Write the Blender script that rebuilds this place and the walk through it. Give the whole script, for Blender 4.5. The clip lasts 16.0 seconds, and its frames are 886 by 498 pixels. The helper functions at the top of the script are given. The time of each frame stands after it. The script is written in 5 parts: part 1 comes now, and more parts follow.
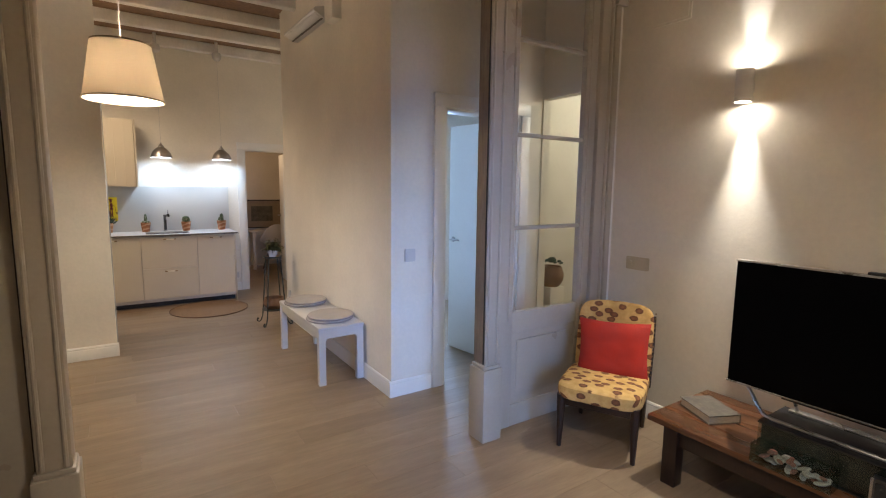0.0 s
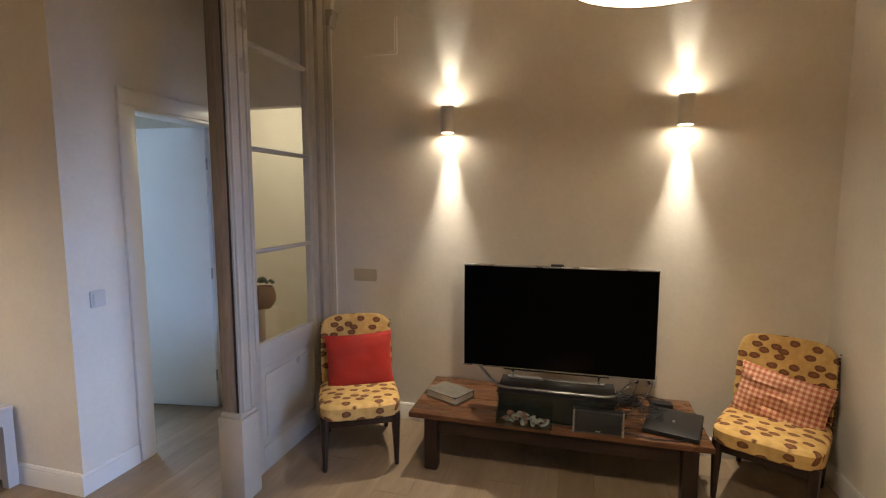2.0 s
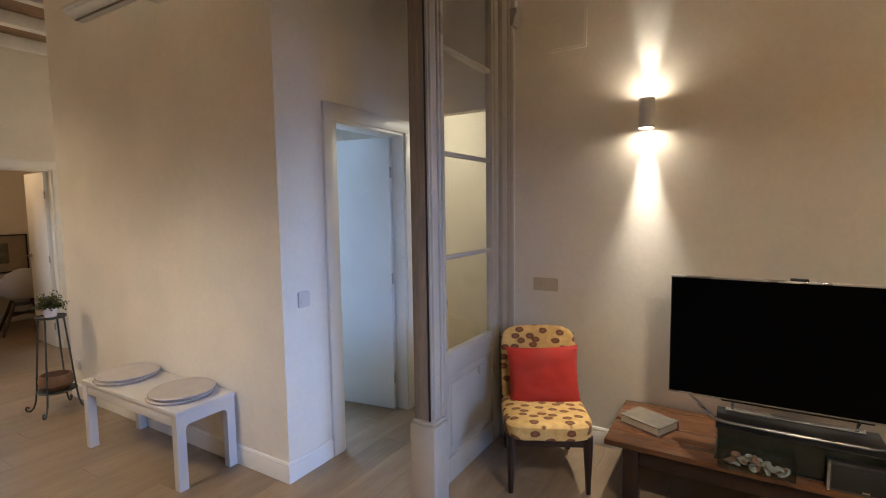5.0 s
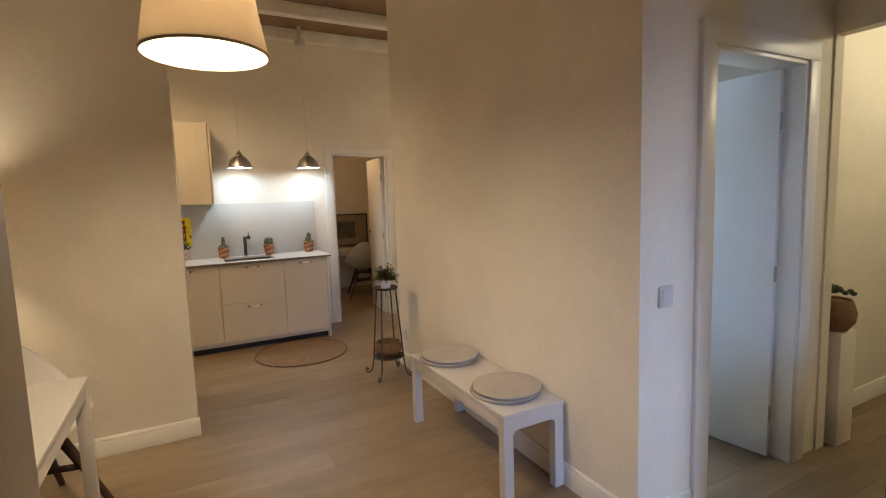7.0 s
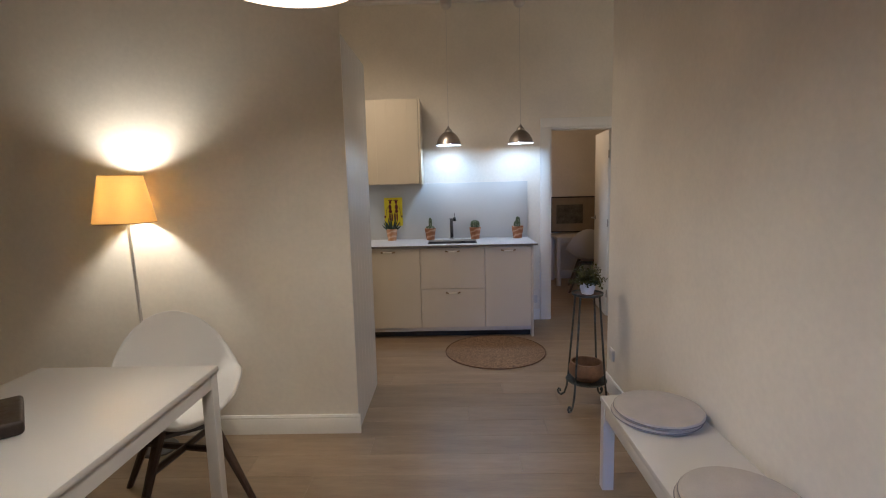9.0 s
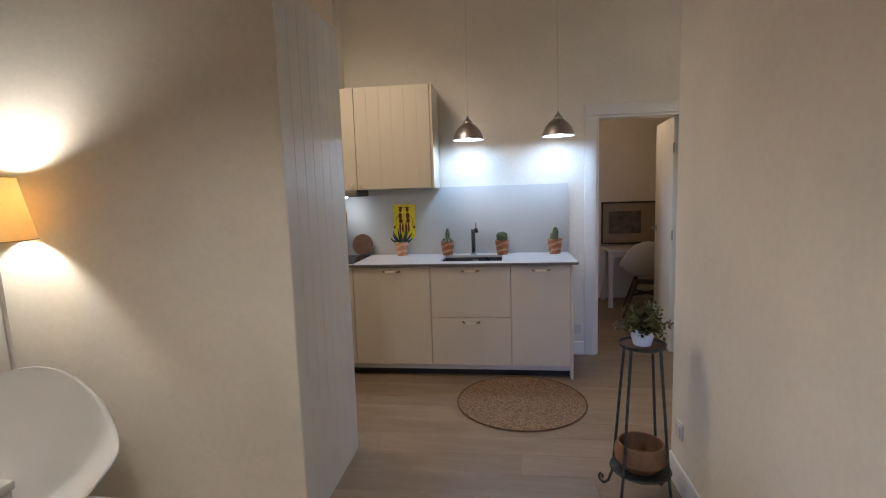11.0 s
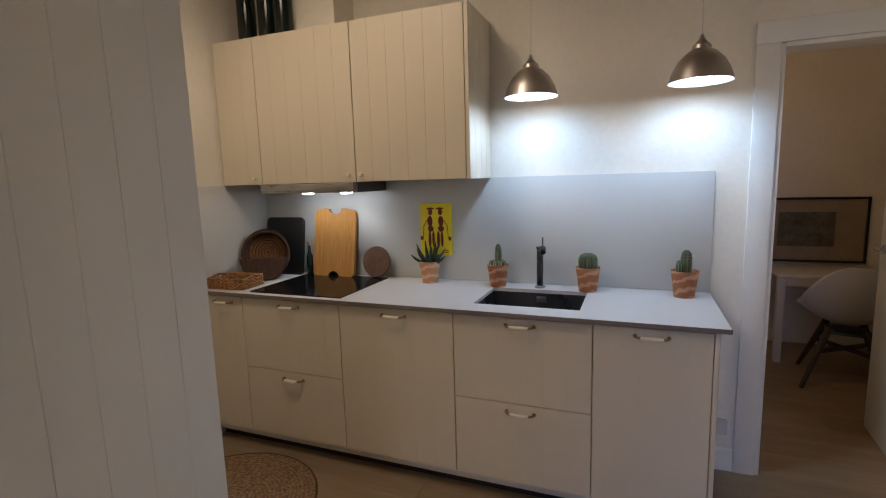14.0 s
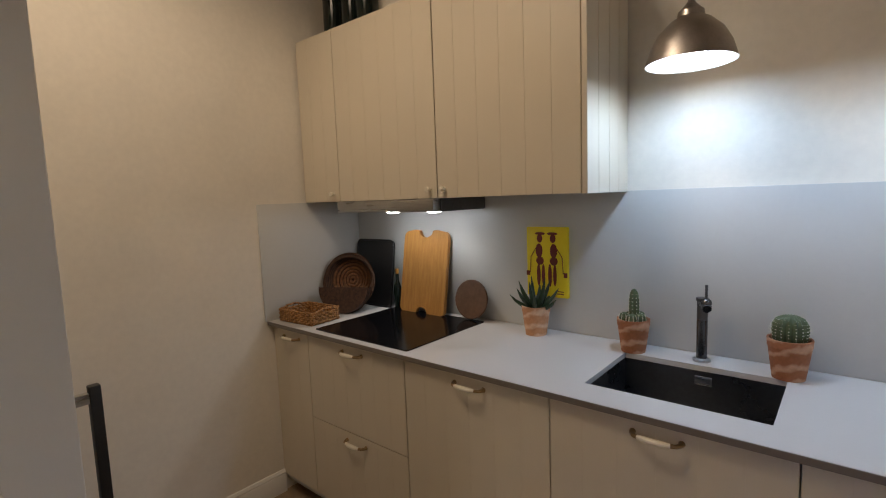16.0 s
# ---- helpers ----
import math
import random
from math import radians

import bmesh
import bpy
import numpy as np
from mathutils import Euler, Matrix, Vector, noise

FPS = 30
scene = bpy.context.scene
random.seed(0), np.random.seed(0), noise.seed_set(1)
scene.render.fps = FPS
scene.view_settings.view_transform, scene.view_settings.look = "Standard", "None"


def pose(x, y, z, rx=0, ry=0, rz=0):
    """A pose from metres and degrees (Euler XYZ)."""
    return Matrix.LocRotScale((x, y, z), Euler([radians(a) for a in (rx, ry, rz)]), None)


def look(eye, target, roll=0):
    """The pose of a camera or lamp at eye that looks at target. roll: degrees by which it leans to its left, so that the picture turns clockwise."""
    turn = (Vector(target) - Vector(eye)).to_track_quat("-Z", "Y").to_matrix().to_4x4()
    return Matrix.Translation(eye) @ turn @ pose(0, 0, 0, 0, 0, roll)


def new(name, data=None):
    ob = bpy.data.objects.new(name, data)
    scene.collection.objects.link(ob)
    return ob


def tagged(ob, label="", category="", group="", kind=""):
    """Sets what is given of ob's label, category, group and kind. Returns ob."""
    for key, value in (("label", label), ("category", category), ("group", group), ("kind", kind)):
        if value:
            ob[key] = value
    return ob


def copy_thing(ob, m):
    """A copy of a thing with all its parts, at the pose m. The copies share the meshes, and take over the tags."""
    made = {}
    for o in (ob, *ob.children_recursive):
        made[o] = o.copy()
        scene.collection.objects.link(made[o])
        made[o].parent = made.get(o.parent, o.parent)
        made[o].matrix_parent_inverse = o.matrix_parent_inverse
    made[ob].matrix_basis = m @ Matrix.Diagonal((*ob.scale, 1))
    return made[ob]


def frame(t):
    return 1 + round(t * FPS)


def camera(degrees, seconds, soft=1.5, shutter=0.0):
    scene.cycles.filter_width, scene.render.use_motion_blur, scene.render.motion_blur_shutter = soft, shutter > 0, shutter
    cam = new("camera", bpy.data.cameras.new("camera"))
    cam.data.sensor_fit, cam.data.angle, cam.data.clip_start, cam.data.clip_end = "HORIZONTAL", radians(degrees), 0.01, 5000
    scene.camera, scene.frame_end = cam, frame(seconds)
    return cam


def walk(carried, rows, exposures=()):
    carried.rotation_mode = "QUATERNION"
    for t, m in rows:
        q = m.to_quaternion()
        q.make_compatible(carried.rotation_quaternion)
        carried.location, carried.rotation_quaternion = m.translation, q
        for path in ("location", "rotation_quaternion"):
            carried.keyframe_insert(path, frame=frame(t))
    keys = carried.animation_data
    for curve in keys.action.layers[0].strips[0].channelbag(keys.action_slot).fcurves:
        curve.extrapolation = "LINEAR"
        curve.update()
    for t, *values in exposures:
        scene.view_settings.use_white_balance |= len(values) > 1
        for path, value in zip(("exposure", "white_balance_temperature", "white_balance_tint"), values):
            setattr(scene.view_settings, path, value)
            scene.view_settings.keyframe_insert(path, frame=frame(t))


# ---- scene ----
cam = camera(84.5, 16.0, soft=1.1)
PATH = [
    (0, (-0.019, -0.137, 1.48), (1.078, 1.517, 1.232), 0.7),
    (0.5, (-0.103, 0.008, 1.479), (1.259, 1.452, 1.232), 0.6),
    (1, (-0.179, 0.147, 1.508), (1.414, 1.331, 1.254), 0.9),
    (1.5, (-0.238, 0.29, 1.509), (1.559, 1.14, 1.286), 0.3),
    (2, (-0.304, 0.396, 1.54), (1.615, 0.916, 1.33), -0.0),
    (2.5, (-0.328, 0.383, 1.558), (1.635, 0.718, 1.369), 0.1),
    (3, (-0.332, 0.397, 1.549), (1.652, 0.596, 1.39), 0.2),
    (3.5, (-0.33, 0.434, 1.536), (1.657, 0.609, 1.39), 0.4),
    (4, (-0.335, 0.523, 1.522), (1.625, 0.894, 1.369), 0.3),
    (4.5, (-0.318, 0.601, 1.511), (1.551, 1.296, 1.354), -0.4),
    (5, (-0.259, 0.733, 1.517), (1.447, 1.763, 1.346), -0.8),
    (5.2, (-0.239, 0.79, 1.5), (1.375, 1.959, 1.331), -0.8),
    (7.5, (0.067, 1.66, 1.448), (0.755, 3.524, 1.226), -2.1),
    (8, (0.227, 1.823, 1.448), (0.633, 3.768, 1.217), -2.0),
    (8.5, (0.328, 2.005, 1.43), (0.504, 3.981, 1.177), -1.6),
    (9, (0.477, 2.127, 1.434), (0.434, 4.11, 1.174), -1.4),
    (9.5, (0.573, 2.284, 1.41), (0.417, 4.265, 1.179), -1.4),
    (10, (0.626, 2.511, 1.398), (0.411, 4.488, 1.187), -1.5),
    (12.3, (0.849, 3.727, 1.433), (0.469, 5.671, 1.158), -1.7),
    (12.5, (0.846, 3.835, 1.42), (0.425, 5.771, 1.141), -1.6),
    (13, (0.882, 4.104, 1.443), (0.343, 6.008, 1.155), -1.9),
    (13.5, (0.876, 4.396, 1.449), (0.268, 6.28, 1.161), -1.9),
    (14, (0.913, 4.618, 1.449), (0.181, 6.458, 1.168), -1.7),
    (14.5, (1.015, 4.829, 1.446), (0.08, 6.577, 1.185), -1.7),
    (15, (1.012, 5.025, 1.442), (-0.072, 6.689, 1.203), -2.1),
    (15.5, (0.933, 5.194, 1.458), (-0.27, 6.778, 1.253), -2.0),
    (16, (0.826, 5.344, 1.455), (-0.454, 6.866, 1.244), -2.1),
]
EXPOSURES = [(0, 0.32, 5900, 10), (1, 0.38, 5950, 10), (1.5, 0.23, 6250, 10), (2.5, 0.06, 6750, 10), (3.5, -0.02, 7800, 10), (4.5, 0.12, 6600, 10), (5.2, 0.32, 6100, 10), (7.5, -0.03, 7200, 10),
             (8, -0.18, 6750, 10), (8.5, -0.16, 5800, 10), (9.5, -0.11, 5350, 10), (12.5, -0.01, 5250, 10), (13, -0.02, 5450, 10), (14, -0.23, 5550, 10), (15, -0.39, 5700, 10), (15.5, -0.45, 5800, 10), (16, -0.40, 5750, 10)]
walk(cam, [(t, look(eye, target, roll)) for t, eye, target, roll in PATH], EXPOSURES)

# ---- world and light ----
world = bpy.data.worlds.new("world")
scene.world = world
world.use_nodes = True
wn = world.node_tree
sky = wn.nodes.new("ShaderNodeTexSky")
sky.sky_type = "NISHITA"
sky.sun_disc = False
sky.sun_elevation = radians(3)
sky.sun_rotation = radians(250)
wn.nodes["Background"].inputs["Strength"].default_value = 0.06
wn.links.new(sky.outputs["Color"], wn.nodes["Background"].inputs["Color"])

WARM = (1.0, 0.83, 0.63)
DUSK = (0.30, 0.50, 1.0)


def lamp(name, kind, where, watts, colour, size=0.03, target=None, cone=None, blend=0.5, spread=180):
    data = bpy.data.lights.new(name, kind)
    data.energy, data.color = watts, colour
    if kind == "AREA":
        data.shape, data.size, data.size_y, data.spread = "RECTANGLE", size[0], size[1], radians(spread)
    else:
        data.shadow_soft_size = size
    if kind == "SPOT":
        data.spot_size, data.spot_blend = radians(cone), blend
    ob = new(name, data)
    ob.matrix_world = look(where, target) if target else pose(*where)
    return ob


lamp("dining_bulb", "POINT", (0.045, 3.49, 2.15), 60, (1.0, 0.83, 0.63), 0.14)
lamp("living_bulb", "POINT", (0.777, 0.234, 2.13), 70, (1.0, 0.84, 0.64), 0.14)
lamp("floor_lamp_bulb", "POINT", (-1.258, 4.675, 1.448), 21, (1.0, 0.85, 0.64), 0.04)
for sx, sy in ((2.725, 1.188), (2.725, -0.183)):
    for sign, watts in ((1, 13), (-1, 25)):
        z = 2.026 + sign * 0.072
        lamp("sconce_wash", "POINT", (sx, sy, z), 1.8, (1.0, 0.84, 0.64), 0.012)
        if sign < 0:
            lamp("sconce_floor_beam", "SPOT", (sx, sy, z - 0.008), 74, (1.0, 0.88, 0.72), 0.012, (sx - 0.36, sy, 0), 54, 0.8)
        lamp("sconce_beam", "SPOT", (sx, sy, z), watts, (1.0, 0.90, 0.77), 0.012, (sx + 0.24, sy, z + sign), 33, 1.0)
for px in (0.453, 1.144):
    lamp("kitchen_bulb", "SPOT", (px, 6.92, 1.842), 8.2, (0.52, 0.73, 1.0), 0.06, (px, 6.92, 0), 166, 0.75)
for px in (-0.87, -0.61):
    lamp("hood_bulb", "SPOT", (px, 7.00, 1.380), 1.9, (1.0, 0.93, 0.82), 0.02, (px, 7.0, 0), 140, 0.7)
# Assumed spot, added out of view to give the kitchen its warm light.
lamp("assumed_ceiling_spot", "SPOT", (-0.45, 5.66, 3.00), 80, (1.0, 0.73, 0.46), 0.30, (-0.35, 5.80, 0), 150, 0.6)
lamp("window_daylight", "AREA", (0.70, -1.40, 1.4), 8, DUSK, (1.3, 2.2), (1.75, 2.82, 0.45), spread=38)
lamp("bedroom_daylight", "AREA", (2.9, 4.95, 1.7), 60, (0.43, 0.63, 1.0), (0.9, 1.6), (2.35, 3.2, 0.5))
lamp("corridor_bulb", "POINT", (3.75, 2.1, 2.35), 19, (1.0, 0.93, 0.70), 0.06)
# Unseen fill added in the study to warm the open door leaf.
lamp("study_fill", "POINT", (1.58, 7.80, 2.15), 9, (1.0, 0.64, 0.35), 0.08)
# Added fill without a fixture, brightens the tall side panel and kitchen floor.
lamp("hall_fill", "POINT", (2.90, 5.62, 2.0), 9, WARM, 0.08)


# ---- materials ----
def nodes_of(name):
    m = bpy.data.materials.new(name)
    m.use_nodes = True
    nt = m.node_tree
    return m, nt, nt.nodes["Principled BSDF"]


def ramp(nt, fac, a, b, lo=0.3, hi=0.7):
    r = nt.nodes.new("ShaderNodeValToRGB")
    r.color_ramp.elements[0].position, r.color_ramp.elements[0].color = lo, (*a, 1)
    r.color_ramp.elements[1].position, r.color_ramp.elements[1].color = hi, (*b, 1)
    nt.links.new(fac, r.inputs["Fac"])
    return r.outputs["Color"]


def noise_of(nt, scale, detail=4, stretch=(1, 1, 1), rough=0.55):
    tc = nt.nodes.new("ShaderNodeTexCoord")
    mp = nt.nodes.new("ShaderNodeMapping")
    mp.inputs["Scale"].default_value = stretch
    nt.links.new(tc.outputs["Object"], mp.inputs["Vector"])
    n = nt.nodes.new("ShaderNodeTexNoise")
    n.inputs["Scale"].default_value, n.inputs["Detail"].default_value, n.inputs["Roughness"].default_value = scale, detail, rough
    nt.links.new(mp.outputs["Vector"], n.inputs["Vector"])
    return n.outputs["Fac"]


def mix(nt, fac, a, b, how="MIX"):
    x = nt.nodes.new("ShaderNodeMix")
    x.data_type, x.blend_type = "RGBA", how
    for value, slot in ((fac, 0), (a, 6), (b, 7)):
        if isinstance(value, (int, float)):
            x.inputs[slot].default_value = value
        elif isinstance(value, tuple):
            x.inputs[slot].default_value = (*value, 1)
        else:
            nt.links.new(value, x.inputs[slot])
    return x.outputs[2]


def bump(nt, bsdf, fac, strength, distance=0.01):
    b = nt.nodes.new("ShaderNodeBump")
    b.inputs["Strength"].default_value, b.inputs["Distance"].default_value = strength, distance
    nt.links.new(fac, b.inputs["Height"])
    nt.links.new(b.outputs["Normal"], bsdf.inputs["Normal"])


def plain(name, colour, rough=0.5, metal=0.0, var=0.12, scale=3.0, fine=60.0, relief=0.06, stretch=(1, 1, 1), coat=0.0, gloss_var=0.1):
    """A surface with broad patches, fine grain, slight relief and uneven gloss."""
    m, nt, b = nodes_of(name)
    low = tuple(c * (1 - var) for c in colour)
    high = tuple(min(1, c * (1 + var)) for c in colour)
    big, small = noise_of(nt, scale, 4, stretch), noise_of(nt, fine, 3, stretch)
    c = ramp(nt, big, low, high)
    grain = ramp(nt, small, (1 - var * 0.8,) * 3, (1, 1, 1))
    nt.links.new(mix(nt, 1.0, c, grain, "MULTIPLY"), b.inputs["Base Color"])
    rr = ramp(nt, big, (max(0.03, rough - gloss_var),) * 3, (min(1, rough + gloss_var),) * 3)
    nt.links.new(rr, b.inputs["Roughness"])
    b.inputs["Metallic"].default_value = metal
    b.inputs["Coat Weight"].default_value = coat
    if relief:
        bump(nt, b, small, relief, 0.004)
    return m


def wood(name, dark, light, rough=0.45, scale=6.0, stretch=(1, 9, 9), relief=0.15, per_piece=False):
    m, nt, b = nodes_of(name)
    streak = noise_of(nt, scale, 6, stretch, 0.65)
    broad = noise_of(nt, 1.1, 3, tuple(0.4 + s * 0.25 for s in stretch))
    fine = noise_of(nt, scale * 9, 3, stretch)
    c = ramp(nt, streak, dark, light, 0.32, 0.68)
    c = mix(nt, 0.62 if per_piece else 0.45, c, ramp(nt, broad, tuple(d * 0.85 for d in dark), light), "MIX")
    c = mix(nt, 0.5, c, ramp(nt, fine, (0.78,) * 3, (1, 1, 1)), "MULTIPLY")
    if per_piece:
        info = nt.nodes.new("ShaderNodeObjectInfo")
        c = mix(nt, 1.0, c, ramp(nt, info.outputs["Random"], (0.80, 0.79, 0.77), (1.0, 1.0, 1.0), 0.0, 1.0), "MULTIPLY")
    nt.links.new(c, b.inputs["Base Color"])
    nt.links.new(ramp(nt, broad, (rough - 0.08,) * 3, (rough + 0.1,) * 3), b.inputs["Roughness"])
    bump(nt, b, streak, relief, 0.003)
    return m


def emitter(name, colour, strength):
    m, nt, b = nodes_of(name)
    b.inputs["Base Color"].default_value = (*colour, 1)
    b.inputs["Emission Color"].default_value = (*colour, 1)
    b.inputs["Emission Strength"].default_value = strength
    return m


def shade_cloth(name, colour, pass_colour, amount):
    """Lampshade cloth that lets light through."""
    m, nt, b = nodes_of(name)
    weave = noise_of(nt, 160, 2, (1, 1, 6))
    nt.links.new(ramp(nt, weave, tuple(c * 0.9 for c in colour), colour), b.inputs["Base Color"])
    b.inputs["Roughness"].default_value = 0.9
    t = nt.nodes.new("ShaderNodeBsdfTranslucent")
    t.inputs["Color"].default_value = (*pass_colour, 1)
    mx = nt.nodes.new("ShaderNodeMixShader")
    mx.inputs[0].default_value = amount
    nt.links.new(b.outputs[0], mx.inputs[1])
    nt.links.new(t.outputs[0], mx.inputs[2])
    nt.links.new(mx.outputs[0], nt.nodes["Material Output"].inputs["Surface"])
    return m


def spotted(name, axes):
    """Cream upholstery with brown oval motifs."""
    m, nt, b = nodes_of(name)
    tc = nt.nodes.new("ShaderNodeTexCoord")
    sp = nt.nodes.new("ShaderNodeSeparateXYZ")
    cb = nt.nodes.new("ShaderNodeCombineXYZ")
    nt.links.new(tc.outputs["Object"], sp.inputs[0])
    nt.links.new(sp.outputs[axes[0]], cb.inputs[0])
    run = nt.nodes.new("ShaderNodeMath")
    run.operation = "SUBTRACT"
    nt.links.new(sp.outputs[axes[1]], run.inputs[0])
    if axes[1] == 1:
        nt.links.new(sp.outputs[2], run.inputs[1])
    else:
        run.inputs[1].default_value = 0.0
    nt.links.new(run.outputs[0], cb.inputs[1])
    mp = nt.nodes.new("ShaderNodeMapping")
    mp.inputs["Rotation"].default_value = (0, 0, 0.55)
    mp.inputs["Scale"].default_value = (12.0, 17.5, 1)
    nt.links.new(cb.outputs[0], mp.inputs["Vector"])
    v = nt.nodes.new("ShaderNodeTexVoronoi")
    v.voronoi_dimensions = "2D"
    v.inputs["Scale"].default_value, v.inputs["Randomness"].default_value = 1.0, 0.7
    nt.links.new(mp.outputs["Vector"], v.inputs["Vector"])
    ragged = nt.nodes.new("ShaderNodeMath")
    ragged.operation = "MULTIPLY_ADD"
    ragged.inputs[1].default_value = 0.16
    nt.links.new(noise_of(nt, 55, 2), ragged.inputs[0])
    nt.links.new(v.outputs["Distance"], ragged.inputs[2])
    spot = ramp(nt, ragged.outputs[0], (1, 1, 1), (0, 0, 0), 0.35, 0.41)
    fleck = noise_of(nt, 90, 3)
    brown = mix(nt, 0.6, ramp(nt, fleck, (0.085, 0.026, 0.010), (0.26, 0.10, 0.032)), ramp(nt, v.outputs["Distance"], (0.30, 0.125, 0.036), (0.085, 0.028, 0.011), 0.0, 0.30))
    cream = ramp(nt, noise_of(nt, 25, 4), (0.50, 0.30, 0.085), (0.66, 0.435, 0.155))
    nt.links.new(mix(nt, spot, cream, brown), b.inputs["Base Color"])
    b.inputs["Roughness"].default_value = 0.85
    bump(nt, b, fleck, 0.2, 0.002)
    return m


def gingham(name):
    m, nt, b = nodes_of(name)
    tc = nt.nodes.new("ShaderNodeTexCoord")
    sp = nt.nodes.new("ShaderNodeSeparateXYZ")
    nt.links.new(tc.outputs["Object"], sp.inputs[0])
    bands = []
    for axis in (0, 2):
        k = nt.nodes.new("ShaderNodeMath")
        k.operation = "MULTIPLY"
        k.inputs[1].default_value = 2 * math.pi / 0.026
        nt.links.new(sp.outputs[axis], k.inputs[0])
        w = nt.nodes.new("ShaderNodeMath")
        w.operation = "SINE"
        nt.links.new(k.outputs[0], w.inputs[0])
        g = nt.nodes.new("ShaderNodeMath")
        g.operation = "GREATER_THAN"
        g.inputs[1].default_value = 0.0
        nt.links.new(w.outputs[0], g.inputs[0])
        bands.append(g.outputs[0])
    a = mix(nt, bands[0], (0.62, 0.43, 0.27), (0.50, 0.22, 0.13))
    c = mix(nt, bands[1], a, mix(nt, bands[0], (0.50, 0.22, 0.13), (0.36, 0.10, 0.06)))
    nt.links.new(c, b.inputs["Base Color"])
    b.inputs["Roughness"].default_value = 0.9
    bump(nt, b, noise_of(nt, 120, 2), 0.2, 0.002)
    return m


def woven(name, dark, light, scale, loose=0.45):
    """Basket or jute weave: rings and strands."""
    m, nt, b = nodes_of(name)
    tc = nt.nodes.new("ShaderNodeTexCoord")
    w = nt.nodes.new("ShaderNodeTexWave")
    w.wave_type, w.rings_direction = "RINGS", "Z"
    w.inputs["Scale"].default_value, w.inputs["Distortion"].default_value, w.inputs["Detail"].default_value = scale, 1.2, 2
    nt.links.new(tc.outputs["Object"], w.inputs["Vector"])
    strand = noise_of(nt, 70, 4)
    c = mix(nt, loose, ramp(nt, w.outputs["Fac"], dark, light, 0.1, 0.8), ramp(nt, strand, dark, light, 0.35, 0.65))
    nt.links.new(c, b.inputs["Base Color"])
    b.inputs["Roughness"].default_value = 0.85
    h = mix(nt, 0.5, w.outputs["Color"], strand)
    bump(nt, b, h, 0.6, 0.004)
    return m


def swirled(name, dark, pale):
    """Marbled clay: pale streaks that climb round the pot."""
    m, nt, b = nodes_of(name)
    tc = nt.nodes.new("ShaderNodeTexCoord")
    mp = nt.nodes.new("ShaderNodeMapping")
    mp.inputs["Rotation"].default_value = (0.5, 0.35, 0.2)
    nt.links.new(tc.outputs["Object"], mp.inputs["Vector"])
    w = nt.nodes.new("ShaderNodeTexWave")
    w.wave_type, w.bands_direction = "BANDS", "Z"
    w.inputs["Scale"].default_value, w.inputs["Distortion"].default_value, w.inputs["Detail"].default_value, w.inputs["Detail Scale"].default_value = 8.0, 6.0, 3.0, 1.6
    nt.links.new(mp.outputs["Vector"], w.inputs["Vector"])
    grain = noise_of(nt, 90, 3)
    c = mix(nt, 1.0, ramp(nt, w.outputs["Fac"], dark, pale, 0.50, 1.0), ramp(nt, grain, (0.82,) * 3, (1, 1, 1)), "MULTIPLY")
    nt.links.new(c, b.inputs["Base Color"])
    b.inputs["Roughness"].default_value = 0.78
    bump(nt, b, grain, 0.2, 0.003)
    return m


def glass(name, tint=(1, 1, 1)):
    m, nt, b = nodes_of(name)
    t = nt.nodes.new("ShaderNodeBsdfTransparent")
    t.inputs["Color"].default_value = (*tint, 1)
    g = nt.nodes.new("ShaderNodeBsdfGlossy")
    g.inputs["Roughness"].default_value = 0.01
    lw = nt.nodes.new("ShaderNodeLayerWeight")
    p = nt.nodes.new("ShaderNodeMath")
    p.operation = "POWER"
    p.inputs[1].default_value = 4.0
    nt.links.new(lw.outputs["Facing"], p.inputs[0])
    f = nt.nodes.new("ShaderNodeMath")
    f.operation = "MULTIPLY_ADD"
    f.inputs[1].default_value, f.inputs[2].default_value = 0.9, 0.045
    nt.links.new(p.outputs[0], f.inputs[0])
    mx = nt.nodes.new("ShaderNodeMixShader")
    nt.links.new(f.outputs[0], mx.inputs[0])
    nt.links.new(t.outputs[0], mx.inputs[1])
    nt.links.new(g.outputs[0], mx.inputs[2])
    nt.links.new(mx.outputs[0], nt.nodes["Material Output"].inputs["Surface"])
    return m


PLASTER = plain("plaster", (0.79, 0.74, 0.645), 0.85, var=0.06, scale=1.9, fine=38, relief=0.22)
CEILING = plain("ceiling_boards", (0.28, 0.175, 0.10), 0.8, var=0.35, scale=2.5, fine=30, relief=0.4)
BEAM = plain("white_beam_paint", (0.78, 0.75, 0.69), 0.65, var=0.10, scale=4, fine=40, relief=0.25)
TRIM = plain("white_trim_paint", (0.78, 0.76, 0.71), 0.38, var=0.03, scale=4, relief=0.04)
SCREEN = plain("greige_joinery_paint", (0.39, 0.345, 0.28), 0.36, var=0.06, scale=3, relief=0.08)
LEAF = plain("white_door_paint", (0.76, 0.77, 0.75), 0.4, var=0.03, scale=3, relief=0.05)
FLOOR = wood("oak_plank", (0.225, 0.152, 0.092), (0.475, 0.362, 0.240), 0.40, 1.8, (1, 7, 7), 0.06, True)
GAP = plain("floor_joint", (0.12, 0.09, 0.065), 0.885)
CABINET = plain("cream_cabinet_paint", (0.64, 0.575, 0.455), 0.36, var=0.02, scale=2.5, fine=150, relief=0.0, gloss_var=0.0)
PANEL = plain("glossy_white_panel_paint", (0.80, 0.79, 0.76), 0.24, var=0.015, scale=2.5, fine=150, relief=0.0, gloss_var=0.0)
CARCASS = plain("cabinet_carcass", (0.66, 0.63, 0.57), 0.5, var=0.04)
